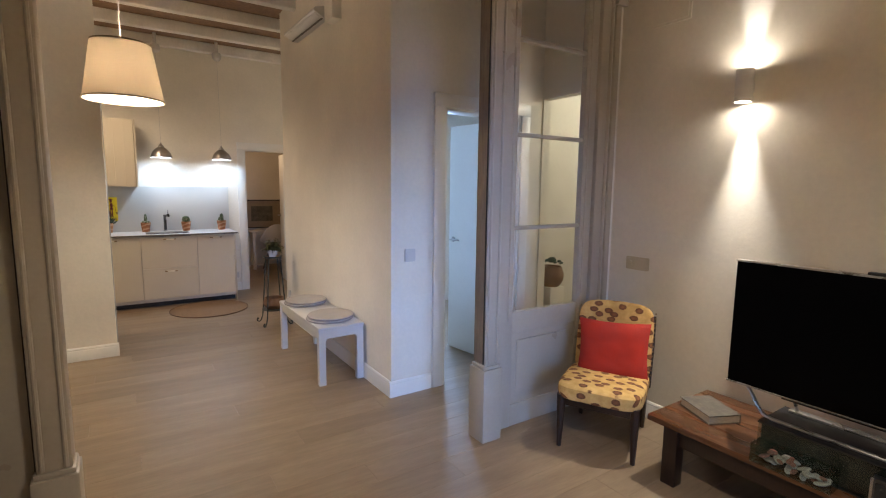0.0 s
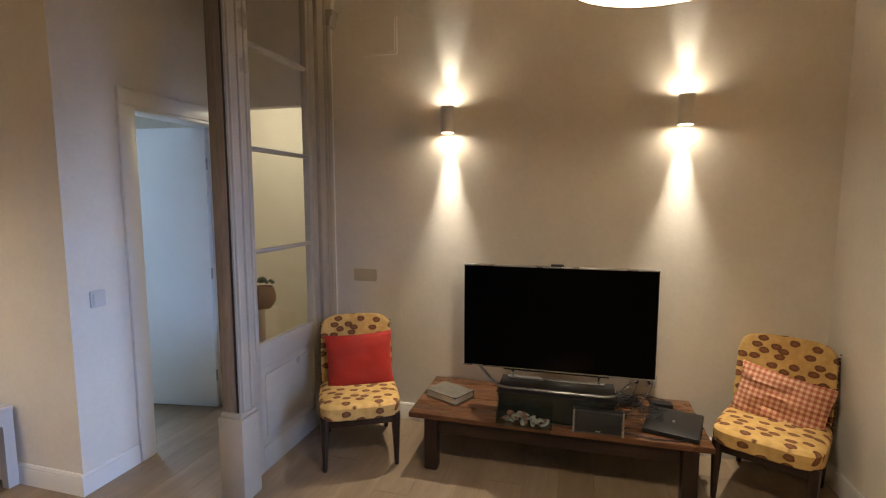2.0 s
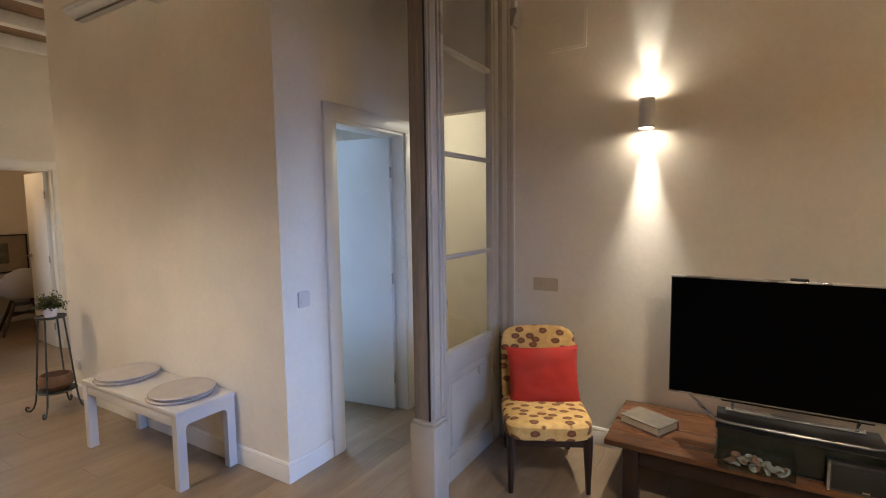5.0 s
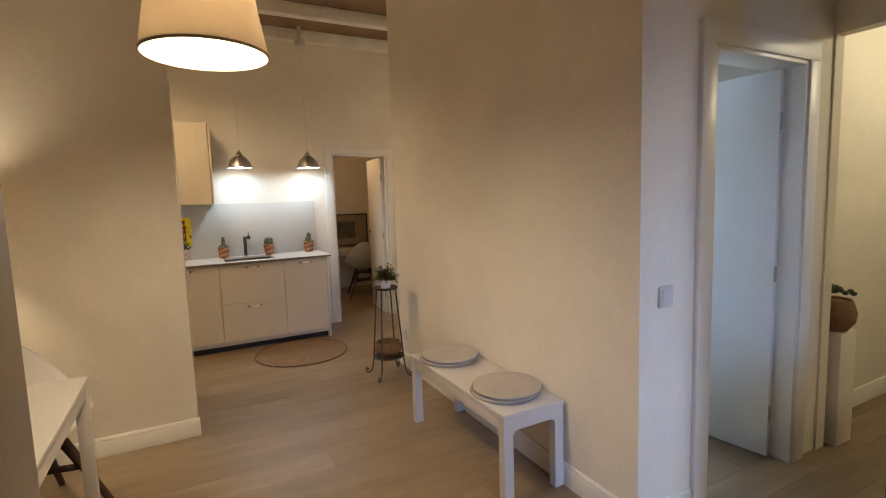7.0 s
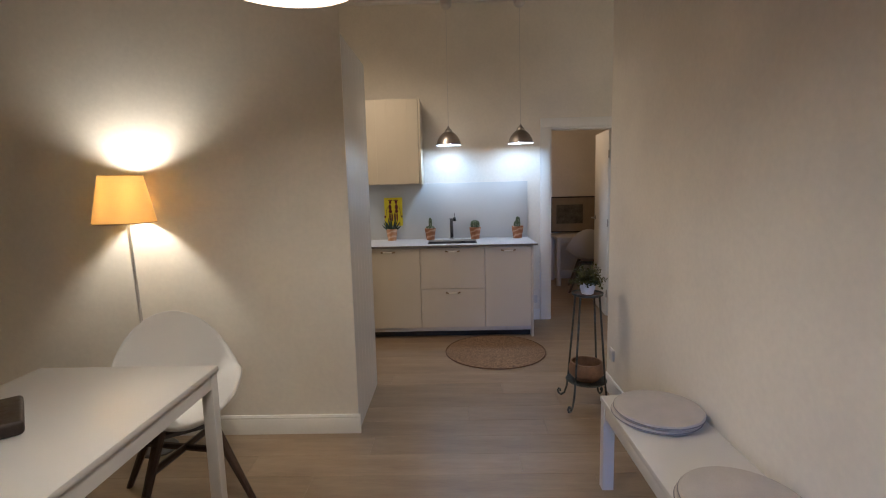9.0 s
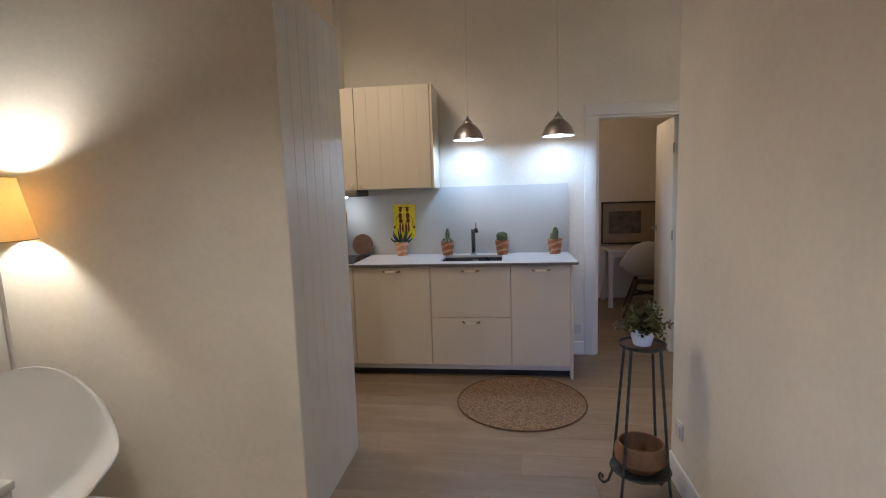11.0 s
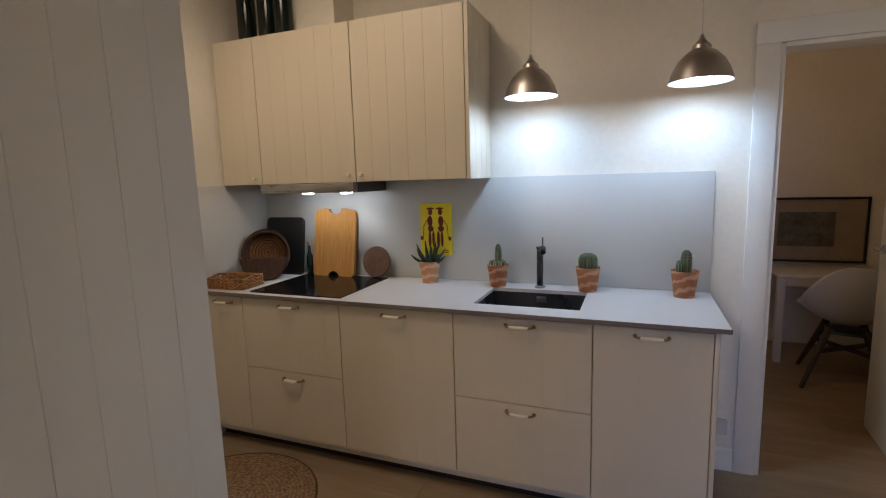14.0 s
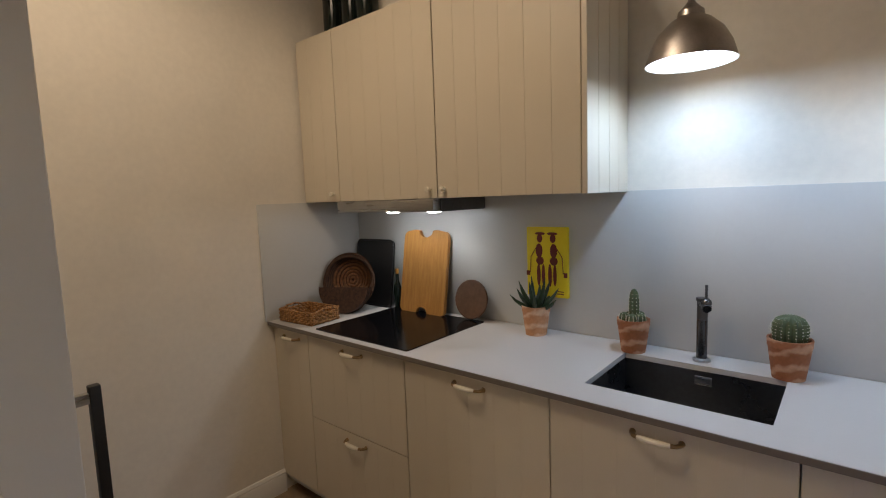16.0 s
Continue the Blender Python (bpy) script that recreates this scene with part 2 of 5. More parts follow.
WORKTOP = plain("pale_grey_worktop", (0.54, 0.53, 0.52), 0.40, var=0.03, scale=5, fine=200, relief=0.03)
EDGE = plain("worktop_edge", (0.17, 0.145, 0.12), 0.5, var=0.1)
SPLASH = plain("grey_splashback", (0.555, 0.555, 0.535), 0.42, var=0.025, scale=2, relief=0.03)
STEEL = plain("brushed_steel", (0.42, 0.42, 0.42), 0.32, 1.0, var=0.12, scale=8, fine=220, relief=0.04, stretch=(1, 1, 12))
GUNMETAL = plain("gunmetal", (0.13, 0.13, 0.135), 0.28, 1.0, var=0.1)
DARK_STEEL = plain("dark_steel", (0.14, 0.14, 0.145), 0.35, 0.9, var=0.15, scale=6)
PEWTER = plain("pewter_shade", (0.50, 0.465, 0.435), 0.40, 1.0, var=0.12, scale=9, fine=120, relief=0.05)
INNER_WHITE = plain("white_enamel", (0.85, 0.85, 0.84), 0.5, var=0.02)
BLACK_GLASS = plain("black_ceramic_glass", (0.004, 0.004, 0.005), 0.16, var=0.2, relief=0, gloss_var=0.04)
BLACK_GLASS.node_tree.nodes["Principled BSDF"].inputs["Specular IOR Level"].default_value = 0.22
BLACK = plain("black_plastic", (0.012, 0.012, 0.013), 0.40, var=0.3)
SCREEN_BLACK = plain("tv_panel", (0.0015, 0.0015, 0.002), 0.30, var=0.2, relief=0, gloss_var=0.02)
SCREEN_BLACK.node_tree.nodes["Principled BSDF"].inputs["Specular IOR Level"].default_value = 0.06
TAUPE = plain("taupe_metal_paint", (0.74, 0.71, 0.66), 0.45, var=0.06)
SILVER = plain("silver_plastic", (0.55, 0.55, 0.53), 0.28, 0.9, var=0.06)
WHITE_PLASTIC = plain("white_plastic", (0.60, 0.575, 0.54), 0.35, var=0.03)
CREAM_PLASTIC = plain("cream_plastic", (0.52, 0.44, 0.30), 0.4, var=0.04)
SHELL = plain("white_chair_shell", (0.68, 0.66, 0.63), 0.42, var=0.02, fine=150, relief=0.01, gloss_var=0.03)
LACQUER = plain("white_lacquer", (0.57, 0.55, 0.52), 0.34, var=0.015, fine=150, relief=0.01, gloss_var=0.02)
# Browner, darker tone that paints shade onto the west side of the posts.
SHADED_POST_SIDE = wood("shaded_post_side", (0.17, 0.132, 0.098), (0.32, 0.26, 0.195), 0.6, 7, (9, 9, 1))
DARK_WOOD = wood("dark_stained_wood", (0.010, 0.0045, 0.003), (0.034, 0.015, 0.008), 0.35, 8, (9, 9, 1))
WALNUT = wood("walnut_leg", (0.030, 0.016, 0.010), (0.075, 0.040, 0.024), 0.45, 8, (9, 9, 1))
TABLE_WOOD = wood("old_red_brown_table_wood", (0.062, 0.024, 0.010), (0.215, 0.094, 0.040), 0.27, 5, (9, 1, 9))
BOARD_WOOD = wood("honey_cutting_board", (0.30, 0.130, 0.026), (0.54, 0.275, 0.066), 0.45, 7, (9, 9, 1))
CORK = wood("brown_trivet", (0.072, 0.033, 0.015), (0.155, 0.080, 0.040), 0.7, 30, (1, 1, 1), 0.4)
TERRACOTTA = swirled("terracotta", (0.33, 0.128, 0.052), (0.56, 0.33, 0.20))
PALE_TERRACOTTA = swirled("pale_terracotta", (0.50, 0.25, 0.12), (0.66, 0.44, 0.29))
SOIL = plain("soil", (0.035, 0.024, 0.016), 0.95, var=0.4, scale=60, relief=0.8)
CACTUS = plain("cactus_green", (0.075, 0.100, 0.042), 0.6, var=0.3, scale=40, relief=0.4)
SPINE = plain("cactus_spines", (0.66, 0.64, 0.50), 0.7)
ALOE = plain("aloe_green", (0.022, 0.050, 0.024), 0.5, var=0.3, scale=30)
LEAFY = plain("plant_leaves", (0.098, 0.098, 0.020), 0.5, var=0.55, scale=25)
IRON = plain("patinated_iron", (0.085, 0.095, 0.088), 0.5, 0.7, var=0.35, scale=30, relief=0.3)
RED_CLOTH = plain("red_cushion_cloth", (0.40, 0.024, 0.011), 0.9, var=0.12, scale=9, fine=180, relief=0.25)
GREY_CLOTH = plain("grey_cushion_felt", (0.44, 0.40, 0.36), 0.95, var=0.07, scale=12, fine=220, relief=0.3)
PIPING = plain("dark_piping", (0.16, 0.15, 0.17), 0.885)
SEAT_CLOTH, BACK_CLOTH, GINGHAM = spotted("spotted_seat_cloth", (0, 1)), spotted("spotted_back_cloth", (0, 2)), gingham("gingham_cloth")
JUTE = woven("jute_rug", (0.095, 0.056, 0.030), (0.36, 0.230, 0.130), 17, 0.78)
WICKER = woven("wicker", (0.13, 0.055, 0.018), (0.46, 0.24, 0.085), 45)
DARK_WICKER = woven("dark_wicker", (0.007, 0.0035, 0.002), (0.085, 0.036, 0.015), 60)
CANE = woven("brown_cane", (0.045, 0.018, 0.007), (0.21, 0.088, 0.030), 70)
SHADE = shade_cloth("linen_shade", (0.72, 0.65, 0.53), (0.86, 0.77, 0.63), 0.13)
# Copy of SHADE that passes far more light, to brighten the living-room walls.
BRIGHT_SHADE = shade_cloth("linen_shade_more_light", (0.76, 0.69, 0.56), (0.92, 0.82, 0.66), 0.72)
AMBER_SHADE = shade_cloth("amber_shade", (0.68, 0.53, 0.28), (0.95, 0.72, 0.36), 0.30)
BULB = emitter("lit_bulb", (1.0, 0.86, 0.66), 40)
COOL_BULB = emitter("lit_cool_bulb", (0.85, 0.93, 1.0), 30)
HOOD_LED = emitter("lit_hood_led", (1.0, 0.95, 0.88), 25)
SCONCE_LED = emitter("lit_sconce_led", (1.0, 0.90, 0.75), 25)
GLASS = glass("window_glass")
TANK_GLASS = glass("tank_glass", (0.80, 0.86, 0.83))
YELLOW = plain("yellow_canvas", (0.84, 0.68, 0.008), 0.6, var=0.05)
MAROON = plain("maroon_paint", (0.16, 0.025, 0.015), 0.6)
PAPER = plain("faded_paper", (0.30, 0.24, 0.17), 0.7, var=0.12, scale=6)
PICTURE_WASH = plain("grey_wash_print", (0.13, 0.12, 0.09), 0.7, var=0.4, scale=14)
BOTTLE = plain("dark_green_bottle", (0.006, 0.012, 0.010), 0.15, var=0.3, relief=0)
BOOK = plain("grey_book_cover", (0.155, 0.135, 0.105), 0.6, var=0.35, scale=18, fine=80)
PAGES = plain("book_pages", (0.50, 0.45, 0.36), 0.85, var=0.15, scale=60, stretch=(1, 1, 12))
STONE_WHITE = plain("pale_pebble", (0.44, 0.41, 0.37), 0.7, var=0.2, scale=25)
STONE_RED = plain("reddish_pebble", (0.34, 0.15, 0.10), 0.7, var=0.25, scale=25)
LEATHER = plain("dark_brown_leather", (0.035, 0.022, 0.016), 0.55, var=0.3, scale=30, relief=0.3)
CLAY = plain("brown_clay_pot", (0.22, 0.12, 0.06), 0.7, var=0.2, scale=15, relief=0.2)
BRASS = plain("old_brass", (0.33, 0.23, 0.12), 0.35, 1.0, var=0.2)
IVORY = plain("ivory_porcelain", (0.80, 0.75, 0.62), 0.25, var=0.04)


# ---- mesh tools ----
def add_box(bm, x0, y0, z0, x1, y1, z1, bevel=0.0, segments=2):
    made = bmesh.ops.create_cube(bm, size=1.0, matrix=Matrix.Translation(((x0 + x1) / 2, (y0 + y1) / 2, (z0 + z1) / 2)) @ Matrix.Diagonal((x1 - x0, y1 - y0, z1 - z0, 1)))
    if bevel:
        edges = {e for v in made["verts"] for e in v.link_edges}
        bmesh.ops.bevel(bm, geom=list(edges), offset=bevel, segments=segments, affect="EDGES", profile=0.5)
    return bm


def box(*corners, bevel=0.0, segments=2):
    return add_box(bmesh.new(), *corners, bevel=bevel, segments=segments)


def lathe(profile, segments=24, centre=(0, 0), bm=None, wobble=0.0):
    """Turn a list of (radius, height) round a vertical axis."""
    bm = bm or bmesh.new()
    rings = []
    for r, z in profile:
        if r < 1e-5:
            rings.append([bm.verts.new((centre[0], centre[1], z))])
        else:
            rings.append([bm.verts.new((centre[0] + r * (1 + wobble * math.sin(5 * a)) * math.cos(a), centre[1] + r * math.sin(a), z)) for a in (2 * math.pi * i / segments for i in range(segments))])
    for low, high in zip(rings, rings[1:]):
        for i in range(segments):
            k = (i + 1) % segments
            if len(low) == 1 and len(high) == 1:
                continue
            if len(low) == 1:
                bm.faces.new((low[0], high[k], high[i]))
            elif len(high) == 1:
                bm.faces.new((low[i], low[k], high[0]))
            else:
                bm.faces.new((low[i], low[k], high[k], high[i]))
    bmesh.ops.recalc_face_normals(bm, faces=bm.faces)
    return bm


def tube(points, radius, segments=8, bm=None):
    """A round bar along points; radius is one number or one for each point."""
    bm = bm or bmesh.new()
    pts = [Vector(p) for p in points]
    radii = radius if isinstance(radius, (list, tuple)) else [radius] * len(pts)
    up, rings = None, []
    for i, p in enumerate(pts):
        d = (pts[min(i + 1, len(pts) - 1)] - pts[max(i - 1, 0)]).normalized()
        if up is None:
            up = d.orthogonal().normalized()
        up = (up - d * up.dot(d)).normalized()
        side = d.cross(up)
        rings.append([bm.verts.new(p + radii[i] * (math.cos(a) * up + math.sin(a) * side)) for a in (2 * math.pi * k / segments for k in range(segments))])
    for low, high in zip(rings, rings[1:]):
        for k in range(segments):
            n = (k + 1) % segments
            bm.faces.new((low[k], low[n], high[n], high[k]))
    bm.faces.new(list(reversed(rings[0])))
    bm.faces.new(rings[-1])
    return bm


def prism(outline, a, b, axis="z", bm=None):
    """Extrude a flat outline along an axis, from a to b."""
    bm = bm or bmesh.new()
    place = {"z": lambda u, v, w: (u, v, w), "y": lambda u, v, w: (u, w, v), "x": lambda u, v, w: (w, u, v)}[axis]
    low = [bm.verts.new(place(u, v, a)) for u, v in outline]
    high = [bm.verts.new(place(u, v, b)) for u, v in outline]
    bm.faces.new(low)
    bm.faces.new(high)
    for i in range(len(low)):
        k = (i + 1) % len(low)
        bm.faces.new((low[i], low[k], high[k], high[i]))
    bmesh.ops.recalc_face_normals(bm, faces=bm.faces)
    return bm


def rounded(x0, y0, x1, y1, r, n=5):
    out = []
    for cx, cy, start in ((x1 - r, y1 - r, 0), (x0 + r, y1 - r, 90), (x0 + r, y0 + r, 180), (x1 - r, y0 + r, 270)):
        out += [(cx + r * math.cos(radians(start + 90 * i / n)), cy + r * math.sin(radians(start + 90 * i / n))) for i in range(n + 1)]
    return out


def ball(centre, size, bm=None, u=14, v=9, squash=1.0):
    """A superellipsoid; squash under 1 makes it boxier."""
    bm = bm or bmesh.new()
    def p(c):
        return math.copysign(abs(c) ** squash, c)
    rings = []
    for j in range(1, v):
        th = math.pi * j / v - math.pi / 2
        rings.append([bm.verts.new((centre[0] + size[0] * p(math.cos(th)) * p(math.cos(2 * math.pi * i / u)), centre[1] + size[1] * p(math.cos(th)) * p(math.sin(2 * math.pi * i / u)), centre[2] + size[2] * p(math.sin(th)))) for i in range(u)])
    lo, hi = bm.verts.new((centre[0], centre[1], centre[2] - size[2])), bm.verts.new((centre[0], centre[1], centre[2] + size[2]))
    for a, b in zip(rings, rings[1:]):
        for i in range(u):
            k = (i + 1) % u
            bm.faces.new((a[i], a[k], b[k], b[i]))
    for i in range(u):
        k = (i + 1) % u
        bm.faces.new((lo, rings[0][k], rings[0][i]))
        bm.faces.new((hi, rings[-1][i], rings[-1][k]))
    return bm


def mesh_of(name, bm, material):
    me = bpy.data.meshes.new(name)
    bm.normal_update()
    bm.to_mesh(me)
    bm.free()
    me.materials.append(material)
    me.polygons.foreach_set("use_smooth", [True] * len(me.polygons))
    me.set_sharp_from_angle(angle=radians(32))
    return me


def part(name, bm, material, parent=None, label=""):
    ob = new(name, mesh_of(name, bm, material))
    ob.parent = parent
    return tagged(ob, label)


def thing(name, where, label, category, group="", turn=0.0):
    ob = new(name)
    ob.matrix_basis = pose(*where, 0, 0, turn)
    ob.empty_display_size = 0.1
    return tagged(ob, label, category, group)


def fixed(name, bm, material, label="", category=""):
    ob = part(name, bm, material, None, label)
    return tagged(ob, "", category, "", "structure")


# ---- structure ----
TOP = 3.31

fixed("wall_tv", box(2.80, -0.975, 0, 2.95, 2.09, TOP), PLASTER, "smooth warm white plaster wall behind the television", "wall")
fixed("wall_corridor_header", add_box(box(2.90, 2.09, 2.20, 2.98, 2.81, TOP), 2.90, 2.81, 0, 2.98, 2.98, TOP), PLASTER, "plaster header above the corridor opening", "wall")
bm = box(1.68, 2.82, 0, 1.945, 2.96, TOP)
add_box(bm, 1.945, 2.82, 2.050, 2.655, 2.96, TOP)
add_box(bm, 2.655, 2.82, 0, 2.90, 2.96, TOP)
fixed("wall_bedroom", bm, PLASTER, "warm white plaster wall with a bedroom doorway", "wall")
fixed("wall_bench", prism([(1.515, 2.82), (1.68, 2.82), (1.68, 5.42), (1.530, 5.42)], 0, TOP), PLASTER, "long plain cream plaster wall behind the bench", "wall")
fixed("wall_hall_south", box(1.68, 5.28, 0, 3.30, 5.42, TOP), PLASTER, "plain plaster wall of the side hall", "wall")
fixed("wall_hall_east", box(3.30, 5.28, 0, 3.42, 7.30, TOP), PLASTER, "plain plaster wall closing the side hall", "wall")
bm = box(-1.48, 7.18, 0, 1.474, 7.30, TOP)
add_box(bm, 1.474, 7.18, 1.985, 2.144, 7.30, TOP)
add_box(bm, 2.144, 7.18, 0, 3.30, 7.30, TOP)
fixed("wall_kitchen_back", bm, PLASTER, "plaster kitchen wall with a study doorway", "wall")
fixed("wall_kitchen_side", box(-1.48, 4.90, 0, -1.338, 7.18, TOP), PLASTER, "warm lit plaster side wall of the kitchen", "wall")
fixed("wall_dining", prism([(-2.60, 4.835), (-0.1045, 4.835), (-0.1035, 4.836), (-0.1035, 4.8395), (-0.1215, 4.8395), (-0.1215, 4.90), (-2.60, 4.90)], 0, TOP), PLASTER, "cream plaster wall behind the floor lamp", "wall")
fixed("wall_west", box(-2.74, -1.24, 0, -2.60, 4.94, TOP), PLASTER, "plain plaster wall on the far side", "wall")
fixed("wall_window_east", prism([(2.95, -0.975), (2.16, -0.975), (1.41, -1.352), (1.41, -1.50), (2.95, -1.50)], 0, TOP), PLASTER, "plaster wall splayed towards the window recess", "wall")
fixed("wall_window_west", prism([(-2.60, -0.975), (-0.77, -0.975), (-0.02, -1.352), (-0.02, -1.50), (-2.60, -1.50)], 0, TOP), PLASTER, "plaster wall splayed towards the window recess", "wall")
fixed("wall_window_header", box(-0.02, -1.50, 2.75, 1.41, -1.352, TOP), PLASTER, "plaster header above the window", "wall")

# rooms behind the doorways
fixed("wall_corridor_north", box(2.90, 2.981, 0, 4.70, 3.10, TOP), PLASTER, "pale lit corridor wall behind the plinth", "wall")
fixed("wall_corridor_end", box(4.58, 1.02, 0, 4.70, 2.98, TOP), PLASTER, "pale lit plaster wall ending the corridor", "wall")
fixed("wall_corridor_south", box(2.95, 0.9, 0, 4.70, 1.02, TOP), PLASTER, "plain corridor side wall", "wall")
bm = box(1.68, 5.15, 0, 4.70, 5.27, TOP)
fixed("wall_room_back", bm, PLASTER, "plain back wall of the bedroom", "wall")
fixed("wall_room_side", box(4.58, 3.10, 0, 4.70, 5.15, TOP), PLASTER, "plain side wall of the bedroom", "wall")
fixed("wall_study_back", box(0.90, 9.40, 0, 3.90, 9.52, TOP), PLASTER, "dim plaster wall behind the desk", "wall")
fixed("wall_study_west", box(0.90, 7.30, 0, 1.02, 9.40, TOP), PLASTER, "dim side wall of the study", "wall")
fixed("wall_study_east", box(3.78, 7.30, 0, 3.90, 9.40, TOP), PLASTER, "dim side wall of the study", "wall")

# ceiling boards and beams
bm = box(-2.74, -1.62, TOP, 4.70, 9.52, TOP + 0.1)
fixed("ceiling", bm, CEILING, "rough brown board ceiling between white beams", "ceiling")
for i in range(12):
    y = 7.11 - 0.74 * i
    if y < -1.4:
        break
    east = 1.60 if 2.9 < y < 5.3 else 3.30 if y > 5.3 else 2.85
    bm = box(-2.62, y - 0.05, 3.185, east, y + 0.05, TOP - 0.003, bevel=0.012)
    for v in bm.verts:
        v.co.y += 0.012 * noise.noise(Vector((v.co.x * 0.8, y, 3)))
        v.co.z += 0.010 * noise.noise(Vector((v.co.x * 0.9, y, 9)))
    fixed("ceiling_beam", bm, BEAM, "old white painted ceiling beam", "beam")

BASE_PROFILE = [(0, 0), (0.016, 0), (0.016, 0.085), (0.012, 0.094), (0.013, 0.100), (0.007, 0.112), (0, 0.114)]


def baseboard(a, b, inward):
    """A skirting from a to b on the floor; inward is the side that it stands out to."""
    d = Vector((b[0] - a[0], b[1] - a[1], 0))
    n = Vector((inward[0], inward[1], 0)).normalized()
    bm = bmesh.new()
    low = [bm.verts.new(Vector((a[0], a[1], z)) + n * u) for u, z in BASE_PROFILE]
    high = [bm.verts.new(Vector((a[0], a[1], z)) + d + n * u) for u, z in BASE_PROFILE]
    bm.faces.new(low), bm.faces.new(high)
    for i in range(len(low)):
        k = (i + 1) % len(low)
        bm.faces.new((low[i], low[k], high[k], high[i]))
    bmesh.ops.recalc_face_normals(bm, faces=bm.faces)
    return fixed("baseboard", bm, TRIM, "white moulded skirting board", "baseboard")


baseboard((2.80, -0.975), (2.80, 1.97), (-1, 0))
baseboard((2.784, -0.975), (2.16, -0.975), (0, 1))
baseboard((2.16, -0.975), (1.41, -1.352), (-0.45, 0.89))
baseboard((1.515, 2.82), (1.530, 5.42), (-1, 0.03))
baseboard((1.499, 2.82), (1.843, 2.82), (0, -1))
baseboard((-2.60, 4.835), (-0.090, 4.835), (0, -1))
baseboard((-1.338, 5.56), (-1.338, 6.60), (1, 0))
baseboard((1.215, 7.18), (1.378, 7.18), (0, -1))
baseboard((2.24, 7.18), (3.30, 7.18), (0, -1))
baseboard((1.02, 9.40), (3.78, 9.40), (0, -1))
baseboard((2.98, 2.98), (4.58, 2.98), (0, -1))
baseboard((4.58, 1.02), (4.58, 2.98), (-1, 0))


def casing(name, x0, x1, top, y, width, label):
    """A moulded door surround on a wall that faces -y, with jambs through the wall."""
    frame_ob = tagged(new(name), label, "door frame", "", "structure")
    frame_ob.matrix_basis = pose(x0, y, 0)
    w = x1 - x0
    for nm, c in (("casing", (-width, -0.022, 0, -0.004, 0, top + 0.004)), ("casing", (w + 0.004, -0.022, 0, w + width, 0, top + 0.004)), ("casing", (-width, -0.022, top + 0.004, w + width, 0, top + width))):
        part(nm, box(*c, bevel=0.004), TRIM, frame_ob)
    for c in ((-0.004, -0.010, 0, 0.016, 0.15, top), (w - 0.016, -0.010, 0, w + 0.004, 0.15, top), (0.016, -0.010, top - 0.016, w - 0.016, 0.15, top + 0.004)):
        part("jamb", box(*c, bevel=0.002), TRIM, frame_ob)
    return frame_ob


casing("door_frame_1", 1.945, 2.655, 2.045, 2.82, 0.095, "white moulded frame round the bedroom doorway")
casing("door_frame_2", 1.474, 2.144, 1.980, 7.18, 0.095, "white moulded frame round the study doorway")


def door_leaf(name, where, turn, width, height, label, knob_side=1):
    leaf = tagged(thing(name, where, label, "door", "", turn), "", "", "", "structure")
    part("leaf", box(0, -0.02, 0.008, width, 0.02, height, bevel=0.003), LEAF, leaf)
    for side in (-1, 1):
        handle = part("handle", lathe([(0.0, 0), (0.024, 0), (0.024, 0.006), (0.008, 0.008), (0.008, 0.045), (0.0, 0.046)], 14), STEEL, leaf, "small steel lever handle")
        tube([(0, 0, 0.042), (-0.03, 0, 0.045), (-0.11, 0, 0.043)], 0.008, 8).to_mesh(lever := bpy.data.meshes.new("lever"))
        lever.materials.append(STEEL)
        bar = new("lever", lever)
        bar.parent = handle
        handle.matrix_basis = pose(width - 0.06, side * 0.02, 1.02, -90 * side, 0, 0)
    for z in (0.25, 1.0, height - 0.25):
        part("hinge", lathe([(0.0, z - 0.04), (0.007, z - 0.04), (0.007, z + 0.04), (0.0, z + 0.04)], 8, (-0.006, 0.018)), STEEL, leaf)
    return leaf


door_leaf("door_1", (2.610, 2.90, 0), 98.5, 0.66, 2.022, "plain white door standing open into the bedroom")
door_leaf("door_2", (2.106, 7.236, 0), 85.5, 0.64, 1.960, "plain white door standing open into the study")

# ---- glazed screen between living and dining ----


def post(x0, x1, y0, y1, label):
    p = tagged(thing("screen_post", ((x0 + x1) / 2, (y0 + y1) / 2, 0), label, "post"), "", "", "", "structure")
    hw, hd = (x1 - x0) / 2, (y1 - y0) / 2
    part("shaft", box(-hw, -hd, 0.46, hw, hd, 3.30, bevel=0.006), SCREEN, p)
    part("plinth", box(-hw - 0.018, -hd - 0.018, 0, hw + 0.018, hd + 0.018, 0.44, bevel=0.006), SCREEN, p)
    part("cap", box(-hw - 0.010, -hd - 0.010, 0.44, hw + 0.010, hd + 0.010, 0.462, bevel=0.008), SCREEN, p)
    # Strip coloured to imitate the post paint in shade.
    part("side_shade_strip", box(-hw - 0.003, -hd + 0.020, 0.47, -hw + 0.004, hd - 0.004, 3.295, bevel=0.001), SHADED_POST_SIDE, p, "brown strip painting in the shaded side of the post")
    # Black strip that paints in the shade of a narrow groove.
    part("groove_line", box(-hw - 0.005, -hd + 0.010, 0.47, -hw + 0.004, -hd + 0.019, 3.295, bevel=0.001), BLACK, p, "thin black strip for the dark of a groove")
    for sx in (-1, 1):
        part("bead", tube([(sx * (hw - 0.018), -hd - 0.002, 0.47), (sx * (hw - 0.018), -hd - 0.002, 3.29)], 0.008, 8), SCREEN, p)
    return p


